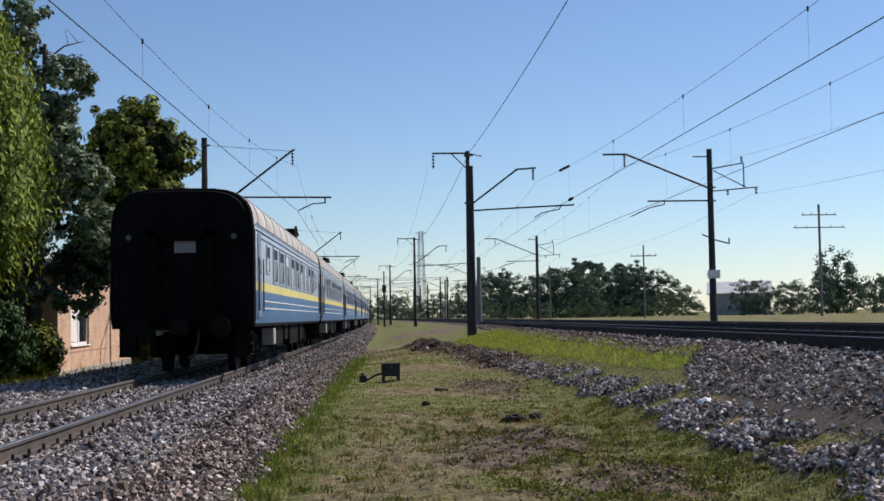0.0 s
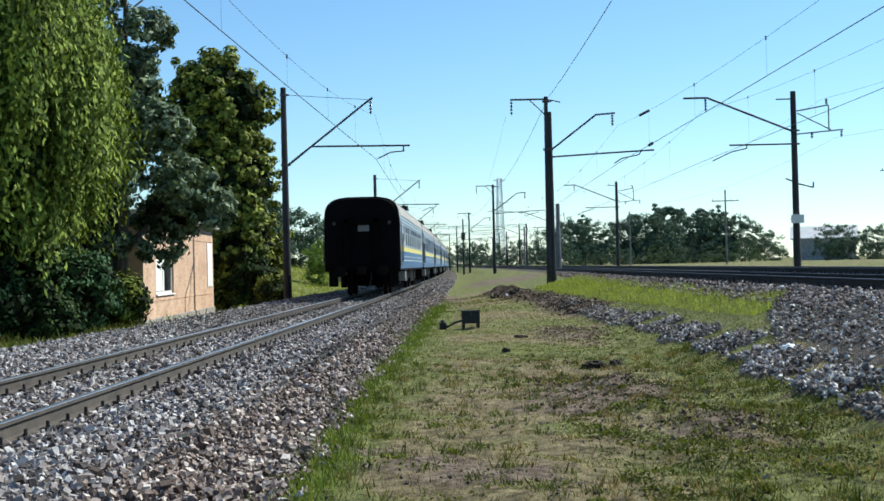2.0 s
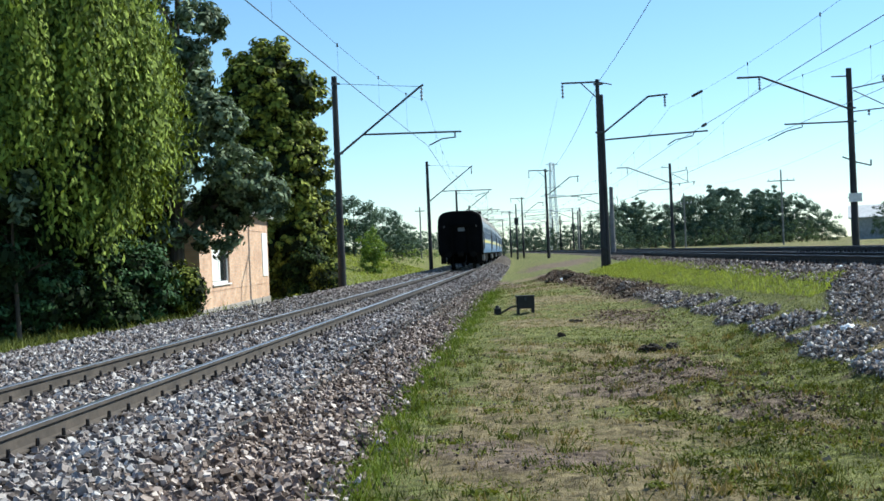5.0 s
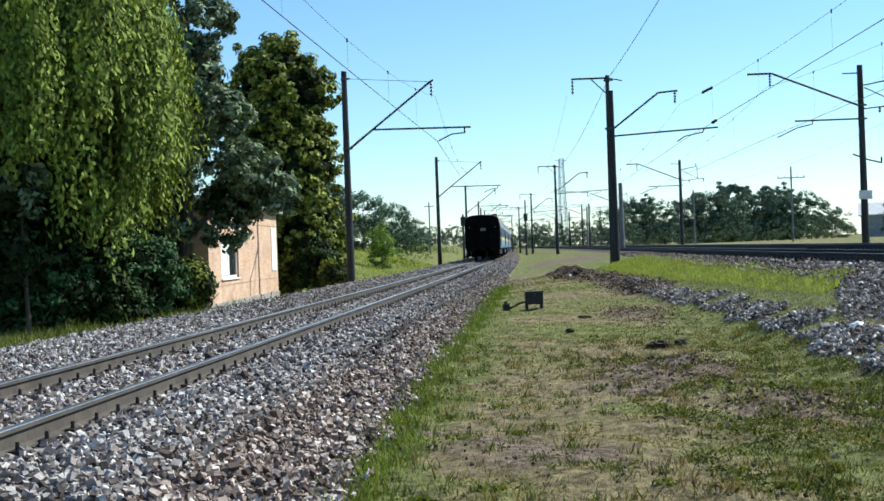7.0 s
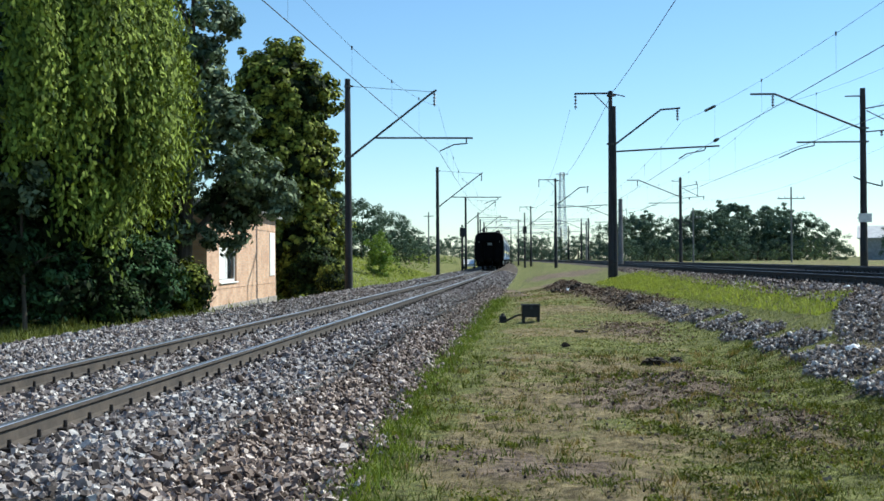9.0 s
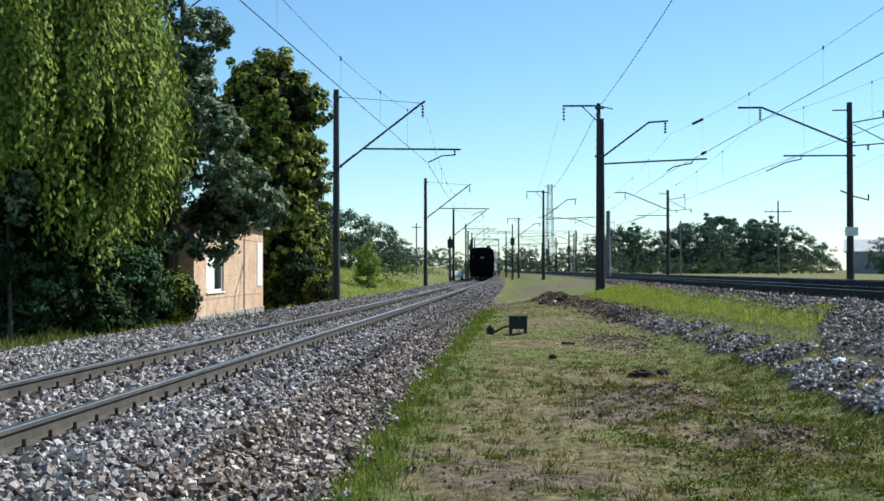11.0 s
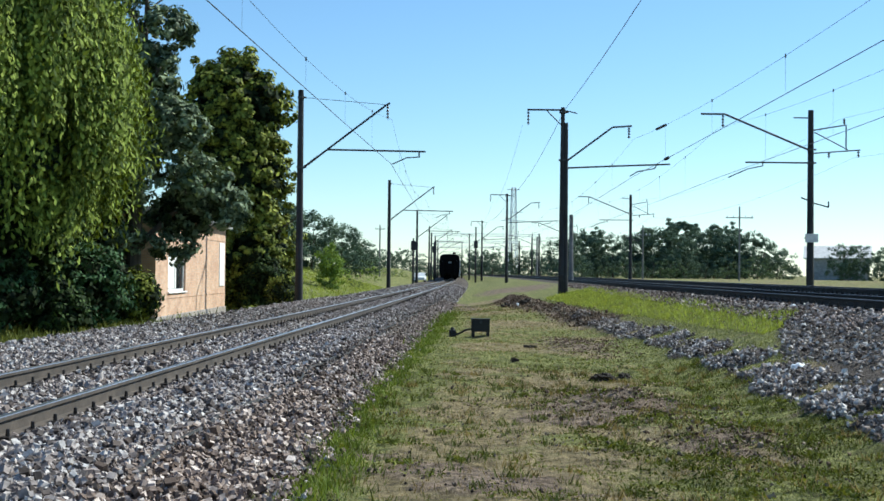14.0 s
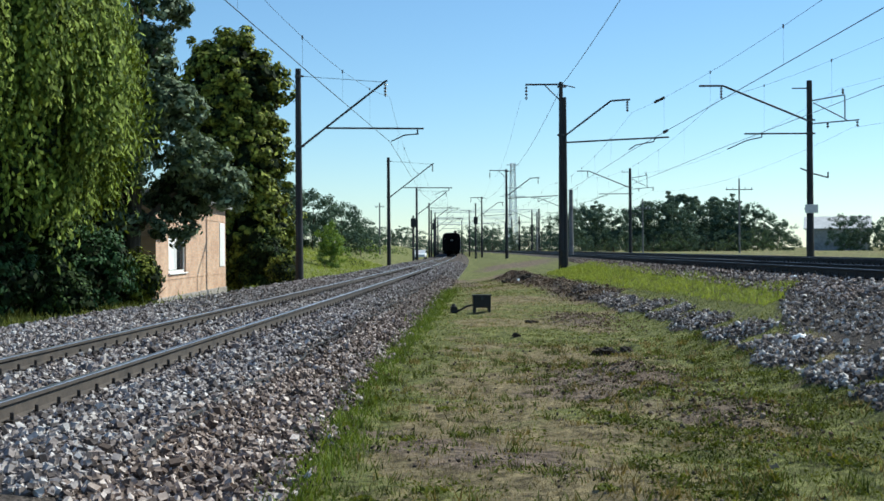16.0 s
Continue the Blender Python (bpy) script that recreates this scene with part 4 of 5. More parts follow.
COACHES = [first_coach] + [copy_thing(first_coach, pose(0, 0, 0)) for _ in range(8)]
for c in COACHES[1:]:
    tagged(c, "blue and pale grey passenger coach coupled within the train")
tagged(COACHES[0], "last passenger coach of the train, rear end painted dark as shade")
COACH_PITCH = 24.85


def coach_pose(y):
    """A coach whose rear stands at y on the nearer track."""
    xa, xb = float(near_x(y + 3.6)), float(near_x(y + 20.4))
    turn = math.atan2(xb - xa, 16.8)
    return pose(xa - 3.6 * math.tan(turn), y, 0.0, 0, 0, -math.degrees(turn))


def train_rear(t):
    """How far along the rear of the train stands at t seconds."""
    return 28.2 + 12.3 * t


def motions():
    for k, c in enumerate(COACHES):
        walk(c, [(t, coach_pose(train_rear(t) + k * COACH_PITCH)) for t in [i * 0.5 for i in range(33)]])
# ---------------------------------------------------------------- house among the trees


def build_house():
    x, y0, y1, z0, z1 = -9.9, 46.9, 63.2, -1.2, 3.25
    h = thing("brick_house", "single-storey house of orange brick half hidden by foliage", "house", (0, 0, 0))
    wins = [(49.2, 52.8)]
    wz0, wz1 = 0.35, 1.9
    bm = B()
    edges = [y0] + [v for w in wins for v in w] + [y1]
    for a, b in zip(edges[::2], edges[1::2]):
        box(bm, (x - 0.4, a, z0), (x, b, z1))
    for a, b in wins:
        box(bm, (x - 0.4, a, z0), (x, b, wz0))
        box(bm, (x - 0.4, a, wz1), (x, b, z1))
    box(bm, (x - 5.0, y0, z0), (x - 0.4, y0 + 0.4, z1))
    box(bm, (x - 5.0, y1 - 0.4, z0), (x - 0.4, y1, z1))
    box(bm, (x - 5.4, y0, z0), (x - 5.0, y1, z1))
    part("wall", bm, M_BRICK, h, "sunlit orange brick wall")
    part("plinth", box(B(), (x - 0.3, y0 - 0.05, z0 - 0.3), (x + 0.05, y1 + 0.05, -0.55), 0.02), M_SLEEPER, h, "grey rendered plinth")
    for k in range(3):
        part("brick_band", box(B(), (x - 0.02, y0, 0.1 + k * 1.25), (x + 0.02, y1 - 0.3, 0.16 + k * 1.25)), M_BRICK, h, "thin projecting brick course") if k != 1 else None
    part("corner_pilaster", box(B(), (x - 0.35, y1 - 1.9, 0.45), (x + 0.04, y1 - 0.45, 2.55), 0.02), M_WHITE, h, "white-painted corner strip")
    part("roof", box(box(B(), (x - 5.6, y0 - 0.3, z1), (x + 0.3, y1 + 0.3, z1 + 0.14), 0.02), (x - 5.0, y0, z1 + 0.14), (x - 0.2, y1, z1 + 0.3), 0.05), M_ROOFING, h, "flat grey roof slab")
    for a, b in wins:
        f = B()
        for lo, hi in (((a, wz0), (b, wz0 + 0.1)), ((a, wz1 - 0.1), (b, wz1)), ((a, wz0), (a + 0.1, wz1)), ((b - 0.1, wz0), (b, wz1)), (((a + b) / 2 - 0.04, wz0), ((a + b) / 2 + 0.04, wz1))):
            box(f, (x - 0.16, lo[0], lo[1]), (x - 0.08, hi[0], hi[1]))
        w = part("window", f, M_WHITE, h, "white-painted window frame")
        part("pane", box(B(), (x - 0.13, a + 0.1, wz0 + 0.1), (x - 0.115, b - 0.1, wz1 - 0.1)), M_GLASS, w)
        cloth = box(B(), (x - 0.112, a + 0.1, wz0 + 0.12), (x - 0.1, a + 2.1, wz1 - 0.12), 0.005)
        part("curtain", cloth, M_WHITE, w, "pale curtain drawn across half of the window")
        part("sill", box(B(), (x - 0.1, a - 0.08, wz0 - 0.06), (x + 0.07, b + 0.08, wz0 - 0.002), 0.01), M_WHITE, w)


build_house()

# ---------------------------------------------------------------- trees


def grow_trunk(parent, h, r, lean=(0, 0), limbs=7, spread=2.5, low=0.3, seed=0):
    """A bent tapered trunk with limbs that fork once; returns the limb ends."""
    rng = random.Random(seed)
    pts, ends = [], []
    for i in range(9):
        t = i / 8
        pts.append(Vector((lean[0] * t * t + 0.12 * math.sin(3 * t + seed), lean[1] * t * t + 0.12 * math.cos(4 * t + seed), -0.3 + (h + 0.3) * t)))
    bm = B()
    for i, (a, b) in enumerate(zip(pts, pts[1:])):
        tube(bm, a, b, r * (1 - 0.1 * i), r * (1 - 0.1 * (i + 1)), 10)
    for k in range(limbs):
        t = low + (0.95 - low) * k / max(1, limbs - 1)
        i = min(7, int(t * 8))
        a = pts[i].lerp(pts[i + 1], t * 8 - i)
        ang = k * 2.4 + rng.uniform(-0.4, 0.4)
        reach = spread * rng.uniform(0.6, 1.0) * (1.15 - 0.6 * t)
        b = a + Vector((math.cos(ang) * reach, math.sin(ang) * reach, reach * rng.uniform(0.45, 0.9)))
        m = a.lerp(b, 0.5) + Vector((0, 0, 0.12 * reach))
        r0 = r * (1 - 0.8 * t) * 0.55
        tube(bm, a, m, r0, r0 * 0.7, 7), tube(bm, m, b, r0 * 0.7, r0 * 0.35, 6)
        ends.append(b)
        for f in range(2):
            c = m.lerp(b, 0.3 + 0.5 * f) + Vector((rng.uniform(-1, 1), rng.uniform(-1, 1), rng.uniform(0.1, 1))) * reach * 0.45
            tube(bm, m.lerp(b, 0.2 + 0.5 * f), c, r0 * 0.4, r0 * 0.15, 5)
            ends.append(c)
    part("trunk", bm, M_BARK, parent, "rough brown trunk and limbs")
    return ends


def crown_points(n_clumps, per, centre, radii, clump, rng, shell=0.55, shape=None):
    """Leaf places gathered in clumps through an uneven crown."""
    d = rng.normal(size=(n_clumps, 3))
    d /= np.linalg.norm(d, axis=1)[:, None]
    rr = shell + (1 - shell) * rng.random(n_clumps) ** 0.6
    c = np.array(centre) + d * rr[:, None] * np.array(radii) * rng.uniform(0.82, 1.12, n_clumps)[:, None]
    if shape is not None:
        c = c[shape(c)]
    at = np.repeat(c, per, 0)
    size = np.repeat(clump * rng.uniform(0.6, 1.4, len(c)), per)[:, None]
    way = rng.normal(size=at.shape)
    way /= np.linalg.norm(way, axis=1)[:, None]
    off = way * (rng.random(len(at))[:, None] ** 0.45) * size * np.array([1.0, 1.0, 0.75])
    out = np.repeat(c - np.array(centre), per, 0) / np.array(radii)
    return at + off, way + 0.5 * out + np.array([0, 0, 0.35])


def leafy_tree(name, label, at, h, r, crowns, material, leaf, seed, limbs=9, low=0.25, spread=2.5, core=0.0):
    """crowns: rows of (centre, radii, clumps, leaves in a clump, clump size), in the tree's space."""
    rng = np.random.default_rng(seed)
    t = thing(name, label, "tree" if name != "bush" else "bush", (at[0], at[1], height(*at[:2])), 0)
    if r:
        grow_trunk(t, h, r, (0.2, 0.1), limbs, spread, low, seed)
    made = [crown_points(n, per, c, rad, cl, rng) for c, rad, n, per, cl in crowns]
    pts, ways = np.concatenate([m[0] for m in made]), np.concatenate([m[1] for m in made])
    ways = ways[pts[:, 2] > 0.02]
    pts = pts[pts[:, 2] > 0.02]
    ob = leaves("crown", pts, leaf[0], leaf[1], material, 0.15, rng, ways)
    ob.parent = t
    # Added core of dark leaves: the crown's inner shade as colour
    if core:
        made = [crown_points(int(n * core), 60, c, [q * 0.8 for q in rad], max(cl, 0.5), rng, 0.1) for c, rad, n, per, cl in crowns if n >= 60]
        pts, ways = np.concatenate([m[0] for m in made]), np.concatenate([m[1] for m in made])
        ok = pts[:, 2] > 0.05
        inner = leaves("inner_crown", pts[ok], leaf[0] * 1.4, leaf[1] * 1.7, M_CROWN_SHADE, 0.15, rng, ways[ok])
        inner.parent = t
        tagged(inner, "dark inner foliage with the crown's shade in its colour")
    return t


def willow(at, h, radius, strands, seed):
    """Weeping willow: limbs arching out, and hanging bunches of narrow-leaved strands with gaps between them."""
    rng = np.random.default_rng(seed)
    t = thing("willow_tree", "large weeping willow with long hanging yellow-green strands", "tree", (at[0], at[1], height(*at)), 0)
    grow_trunk(t, h * 0.8, 0.42, (0.4, 0.2), 11, radius * 0.8, 0.25, seed)
    bunches = 210
    groups = rng.normal(size=(bunches, 3))
    groups[:, 2] = np.abs(groups[:, 2]) * 0.8 + 0.02
    groups /= np.linalg.norm(groups, axis=1)[:, None]
    groups *= (0.7 + 0.3 * rng.random(bunches) ** 0.5)[:, None] * np.array([radius, radius, h * 0.5])
    groups[:, 2] += h * 0.5
    # bunches stay full right and high, thinned elsewhere so dark core reads as shade
    full = 0.05 + 0.85 * np.clip(groups[:, 0] / radius + 0.15, 0, 1) + 0.5 * np.clip((groups[:, 2] - h * 0.62) / (h * 0.3), 0, 1)
    groups = groups[rng.random(bunches) < full]
    bunches = len(groups)
    pick = rng.integers(0, bunches, strands)
    tops = groups[pick] + rng.normal(size=(strands, 3)) * np.array([0.2, 0.2, 0.4])
    # the outermost bunches end high, those near the trunk reach the ground
    reach = np.linalg.norm(groups[:, :2], axis=1) / radius
    end = np.interp(reach, [0.3, 0.55, 0.68, 0.85, 1.0], [0.4, 0.6, 2.0, 3.6, 4.6]) + 2.6 * rng.random(bunches) ** 1.8
    fall = (tops[:, 2] - end[pick]) * rng.uniform(0.45, 1.05, strands)
    steps = (np.clip(fall, 0.5, 7.5) / 0.075).astype(int)
    who = np.repeat(np.arange(strands), steps)
    k = np.arange(len(who)) - np.repeat(np.cumsum(steps) - steps, steps)
    down = k * 0.075
    sway = rng.normal(size=(strands, 2)) * 0.05 + rng.normal(size=(bunches, 2))[pick] * 0.05
    out = tops[who, :2] / (np.linalg.norm(tops[who, :2], axis=1)[:, None] + 0.1)
    at_ = tops[who].copy()
    at_[:, :2] += out * (0.5 * (1 - np.exp(-down * 0.9)))[:, None] + sway[who] * down[:, None] + rng.normal(size=(len(who), 2)) * 0.085
    at_[:, 2] -= down - rng.normal(size=len(who)) * 0.05
    hub = groups[pick][who]
    face = (at_ - hub) * np.array([1, 1, 0])
    face = face / (np.linalg.norm(face, axis=1)[:, None] + 0.05) + 0.6 * np.c_[out, np.full(len(out), 0.4)]
    ok = at_[:, 2] > 0.1
    ob = leaves("crown", at_[ok], 0.2, 0.085, M_WILLOW, 0.8, rng, face[ok])
    ob.parent = t
    # Dark core added: shade behind the strands is in its leaf colour
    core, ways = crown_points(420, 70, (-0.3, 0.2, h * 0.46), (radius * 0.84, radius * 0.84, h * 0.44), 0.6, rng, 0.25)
    inner = leaves("inner_crown", core[core[:, 2] > 0.3], 0.3, 0.17, M_CROWN_SHADE, 0.3, rng, ways[core[:, 2] > 0.3])
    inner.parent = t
    tagged(inner, "dark inner foliage with the crown's shade in its colour")
    return t


willow((-12.7, 33.5), 12.4, 4.7, 3400, 21)
leafy_tree("ash_tree", "dark grey-green broad-leaved tree overhanging a brick house", (-9.9, 43.5), 11.4, 0.3,
           [((0.3, 0, 7.4), (1.5, 1.5, 2.1), 90, 60, 0.36), ((1.6, -0.6, 6.8), (1.0, 0.9, 0.9), 40, 52, 0.3), ((0.4, -1.2, 5.4), (1.0, 0.8, 0.9), 34, 48, 0.3), ((0.9, 0, 10.0), (1.05, 1.0, 1.2), 50, 55, 0.3), ((0.1, 0.3, 8.9), (1.2, 1.1, 1.3), 50, 50, 0.32), ((-0.5, 0, 11.9), (1.0, 0.9, 1.2), 44, 50, 0.32),
            ((2.1, 0.2, 5.0), (1.15, 1.1, 1.0), 52, 56, 0.32), ((3.0, 0.4, 4.2), (0.9, 0.8, 0.75), 32, 48, 0.28), ((-1.2, 0, 4.6), (2.3, 1.6, 3.2), 130, 62, 0.42), ((1.5, 1.0, 3.9), (1.2, 0.9, 0.8), 60, 36, 0.3), ((1.2, 0.9, 2.9), (0.75, 0.7, 0.75), 30, 30, 0.26), ((2.7, 1.5, 4.3), (0.9, 0.8, 0.6), 26, 36, 0.28)],
           M_ASH, (0.22, 0.115), 5, spread=2.6, core=0.22)
leafy_tree("maple_tree", "tall dense maple with yellow-green leaves on its sunny side", (-10.2, 68.0), 12.5, 0.32,
           [((-0.1, 0, 10.6), (3.05, 2.6, 3.3), 340, 50, 0.38), ((-0.1, 0, 7.0), (3.15, 2.7, 3.5), 370, 50, 0.4), ((0.5, -0.3, 3.2), (3.0, 2.4, 3.2), 300, 50, 0.4)],
           M_MAPLE, (0.27, 0.18), 8, spread=2.6, core=0.55)
leafy_tree("ash_sapling", "slender grey-green young tree before a willow", (-11.5, 32.0), 5.8, 0.07,
           [((0.25, -0.9, 6.5), (0.75, 0.7, 1.6), 40, 50, 0.28), ((0.4, -0.9, 3.8), (0.6, 0.6, 1.0), 14, 50, 0.28)], M_ASH, (0.2, 0.1), 77, 6, 0.3, 1.2)
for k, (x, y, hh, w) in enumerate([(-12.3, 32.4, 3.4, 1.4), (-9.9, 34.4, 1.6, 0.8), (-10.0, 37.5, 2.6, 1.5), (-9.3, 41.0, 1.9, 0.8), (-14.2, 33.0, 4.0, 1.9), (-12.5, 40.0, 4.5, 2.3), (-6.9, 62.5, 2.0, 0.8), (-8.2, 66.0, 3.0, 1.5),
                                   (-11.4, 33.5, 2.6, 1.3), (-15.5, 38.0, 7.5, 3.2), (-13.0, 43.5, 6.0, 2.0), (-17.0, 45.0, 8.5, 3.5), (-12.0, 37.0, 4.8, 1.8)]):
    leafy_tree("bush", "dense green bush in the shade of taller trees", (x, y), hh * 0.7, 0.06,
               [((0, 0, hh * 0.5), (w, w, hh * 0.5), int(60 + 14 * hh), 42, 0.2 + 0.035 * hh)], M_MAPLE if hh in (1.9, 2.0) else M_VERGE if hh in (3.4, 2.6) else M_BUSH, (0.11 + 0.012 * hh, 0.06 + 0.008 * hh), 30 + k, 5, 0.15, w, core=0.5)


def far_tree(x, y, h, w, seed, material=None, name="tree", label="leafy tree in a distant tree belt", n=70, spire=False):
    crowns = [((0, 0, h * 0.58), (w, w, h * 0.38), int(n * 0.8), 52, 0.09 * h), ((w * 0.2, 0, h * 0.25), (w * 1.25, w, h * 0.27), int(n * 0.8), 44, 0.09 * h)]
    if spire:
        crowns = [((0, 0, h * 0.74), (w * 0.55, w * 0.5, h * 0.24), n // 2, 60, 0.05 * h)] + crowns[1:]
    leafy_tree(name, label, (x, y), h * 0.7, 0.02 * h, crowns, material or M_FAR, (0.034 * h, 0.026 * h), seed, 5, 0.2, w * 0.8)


def at_bearing(bearing, y):
    return y * math.tan(math.radians(bearing))


rng_t = random.Random(9)
# wood on the grassy bank beyond the house
for k, (x, y, h, w) in enumerate([(-14.3, 100, 6.4, 2.5), (-16.6, 104, 8.4, 3.0), (-13.8, 116, 7.0, 2.7), (-11.6, 130, 6.6, 2.6), (-9.6, 145, 6.0, 2.5), (-20, 118, 8.0, 3.2), (-16, 135, 6.5, 3.0), (-8.6, 160, 5.4, 2.4)]):
    far_tree(x, y, h, w, 60 + k, None, "tree", "leafy tree on a grassy bank", 90)
far_tree(-7.5, 100, 3.8, 1.05, 75, M_FRESH, "sapling", "bright green young tree on a grassy bank")
for k, (b, y) in enumerate([(-3.2, 112), (-2.9, 128), (-4.6, 98), (-2.3, 150), (-3.4, 140)]):
    far_tree(at_bearing(b, y), y, rng_t.uniform(0.8, 1.4), rng_t.uniform(0.8, 1.3), 80 + k, M_FRESH if k % 2 else M_BUSH, "bush", "low bush on a grassy bank", 26)
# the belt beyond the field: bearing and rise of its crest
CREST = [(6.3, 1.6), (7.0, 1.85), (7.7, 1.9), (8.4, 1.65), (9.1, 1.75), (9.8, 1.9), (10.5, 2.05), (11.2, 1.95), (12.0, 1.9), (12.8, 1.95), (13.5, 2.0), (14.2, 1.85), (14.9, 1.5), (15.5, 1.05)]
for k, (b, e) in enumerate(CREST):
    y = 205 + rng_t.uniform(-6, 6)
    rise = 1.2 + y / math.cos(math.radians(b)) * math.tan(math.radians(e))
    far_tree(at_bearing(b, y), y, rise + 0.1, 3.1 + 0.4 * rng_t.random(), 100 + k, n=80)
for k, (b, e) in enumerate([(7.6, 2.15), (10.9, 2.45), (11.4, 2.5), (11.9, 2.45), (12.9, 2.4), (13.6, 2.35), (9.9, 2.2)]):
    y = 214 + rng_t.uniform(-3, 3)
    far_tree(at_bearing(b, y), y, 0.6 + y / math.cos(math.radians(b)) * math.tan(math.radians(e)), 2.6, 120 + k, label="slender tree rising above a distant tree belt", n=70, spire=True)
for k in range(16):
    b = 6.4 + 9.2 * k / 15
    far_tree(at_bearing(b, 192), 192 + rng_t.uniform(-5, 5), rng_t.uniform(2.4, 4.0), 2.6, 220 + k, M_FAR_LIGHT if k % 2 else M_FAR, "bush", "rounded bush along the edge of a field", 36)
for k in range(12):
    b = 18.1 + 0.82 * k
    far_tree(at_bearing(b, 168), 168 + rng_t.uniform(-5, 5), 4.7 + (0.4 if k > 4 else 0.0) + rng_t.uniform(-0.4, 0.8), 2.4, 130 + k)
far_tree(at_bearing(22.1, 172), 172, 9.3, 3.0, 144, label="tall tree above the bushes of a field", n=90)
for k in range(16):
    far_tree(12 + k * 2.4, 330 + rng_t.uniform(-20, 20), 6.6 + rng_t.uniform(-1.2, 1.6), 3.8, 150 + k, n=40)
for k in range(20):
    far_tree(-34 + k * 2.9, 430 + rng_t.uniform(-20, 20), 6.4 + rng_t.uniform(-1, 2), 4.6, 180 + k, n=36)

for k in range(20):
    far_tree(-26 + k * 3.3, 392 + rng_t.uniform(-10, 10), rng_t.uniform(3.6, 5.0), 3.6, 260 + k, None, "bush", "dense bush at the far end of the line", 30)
for k in range(9):
    y = 150 + 10 * k
    far_tree(at_bearing(-3.1 + 0.26 * k + rng_t.uniform(-0.15, 0.15), y), y, rng_t.uniform(1.3, 2.3), rng_t.uniform(1.2, 1.9), 290 + k, M_FAR_LIGHT if k % 2 else M_FRESH, "bush", "low bush on a grassy bank", 26)

# ---------------------------------------------------------------- grass


M_WEED = leaf_mat("weed_leaf", (0.05, 0.065, 0.012), (0.21, 0.23, 0.045), 0.7, 0.3)
M_WEED_DARK = leaf_mat("dark_weed_leaf", (0.025, 0.034, 0.008), (0.13, 0.145, 0.032), 0.75, 0.3)


def blades(name, xs, ys, tall, material, label, seed):
    """Short leaning blades standing on the ground."""
    rng = np.random.default_rng(seed)
    n = len(xs)
    z = land(xs, ys)[0]
    root = np.stack([xs, ys, z - 0.005], -1)
    a = rng.uniform(0, 2 * np.pi, n)
    side = np.stack([np.cos(a), np.sin(a), np.zeros(n)], -1)
    b = rng.uniform(0, 2 * np.pi, n)
    h = tall * rng.lognormal(0, 0.35, n) * (1 + np.clip(ys - 15, 0, 40) * 0.012)
    bend = np.stack([np.cos(b), np.sin(b), np.zeros(n)], -1) * (h * rng.uniform(0.2, 0.9, n))[:, None]
    w = (0.06 * h + 0.0016 * (1 + ys * 0.05))[:, None] * side
    up = np.array([0, 0, 1.0]) * h[:, None]
    tip = root + up + bend
    v = np.stack([root - w, root + w, tip + w * 0.2, tip - w * 0.2], 1).reshape(-1, 3)
    f = np.arange(n * 4).reshape(-1, 4)
    return tagged(raw(name, v, f, material), label, "grass", kind="stuff")


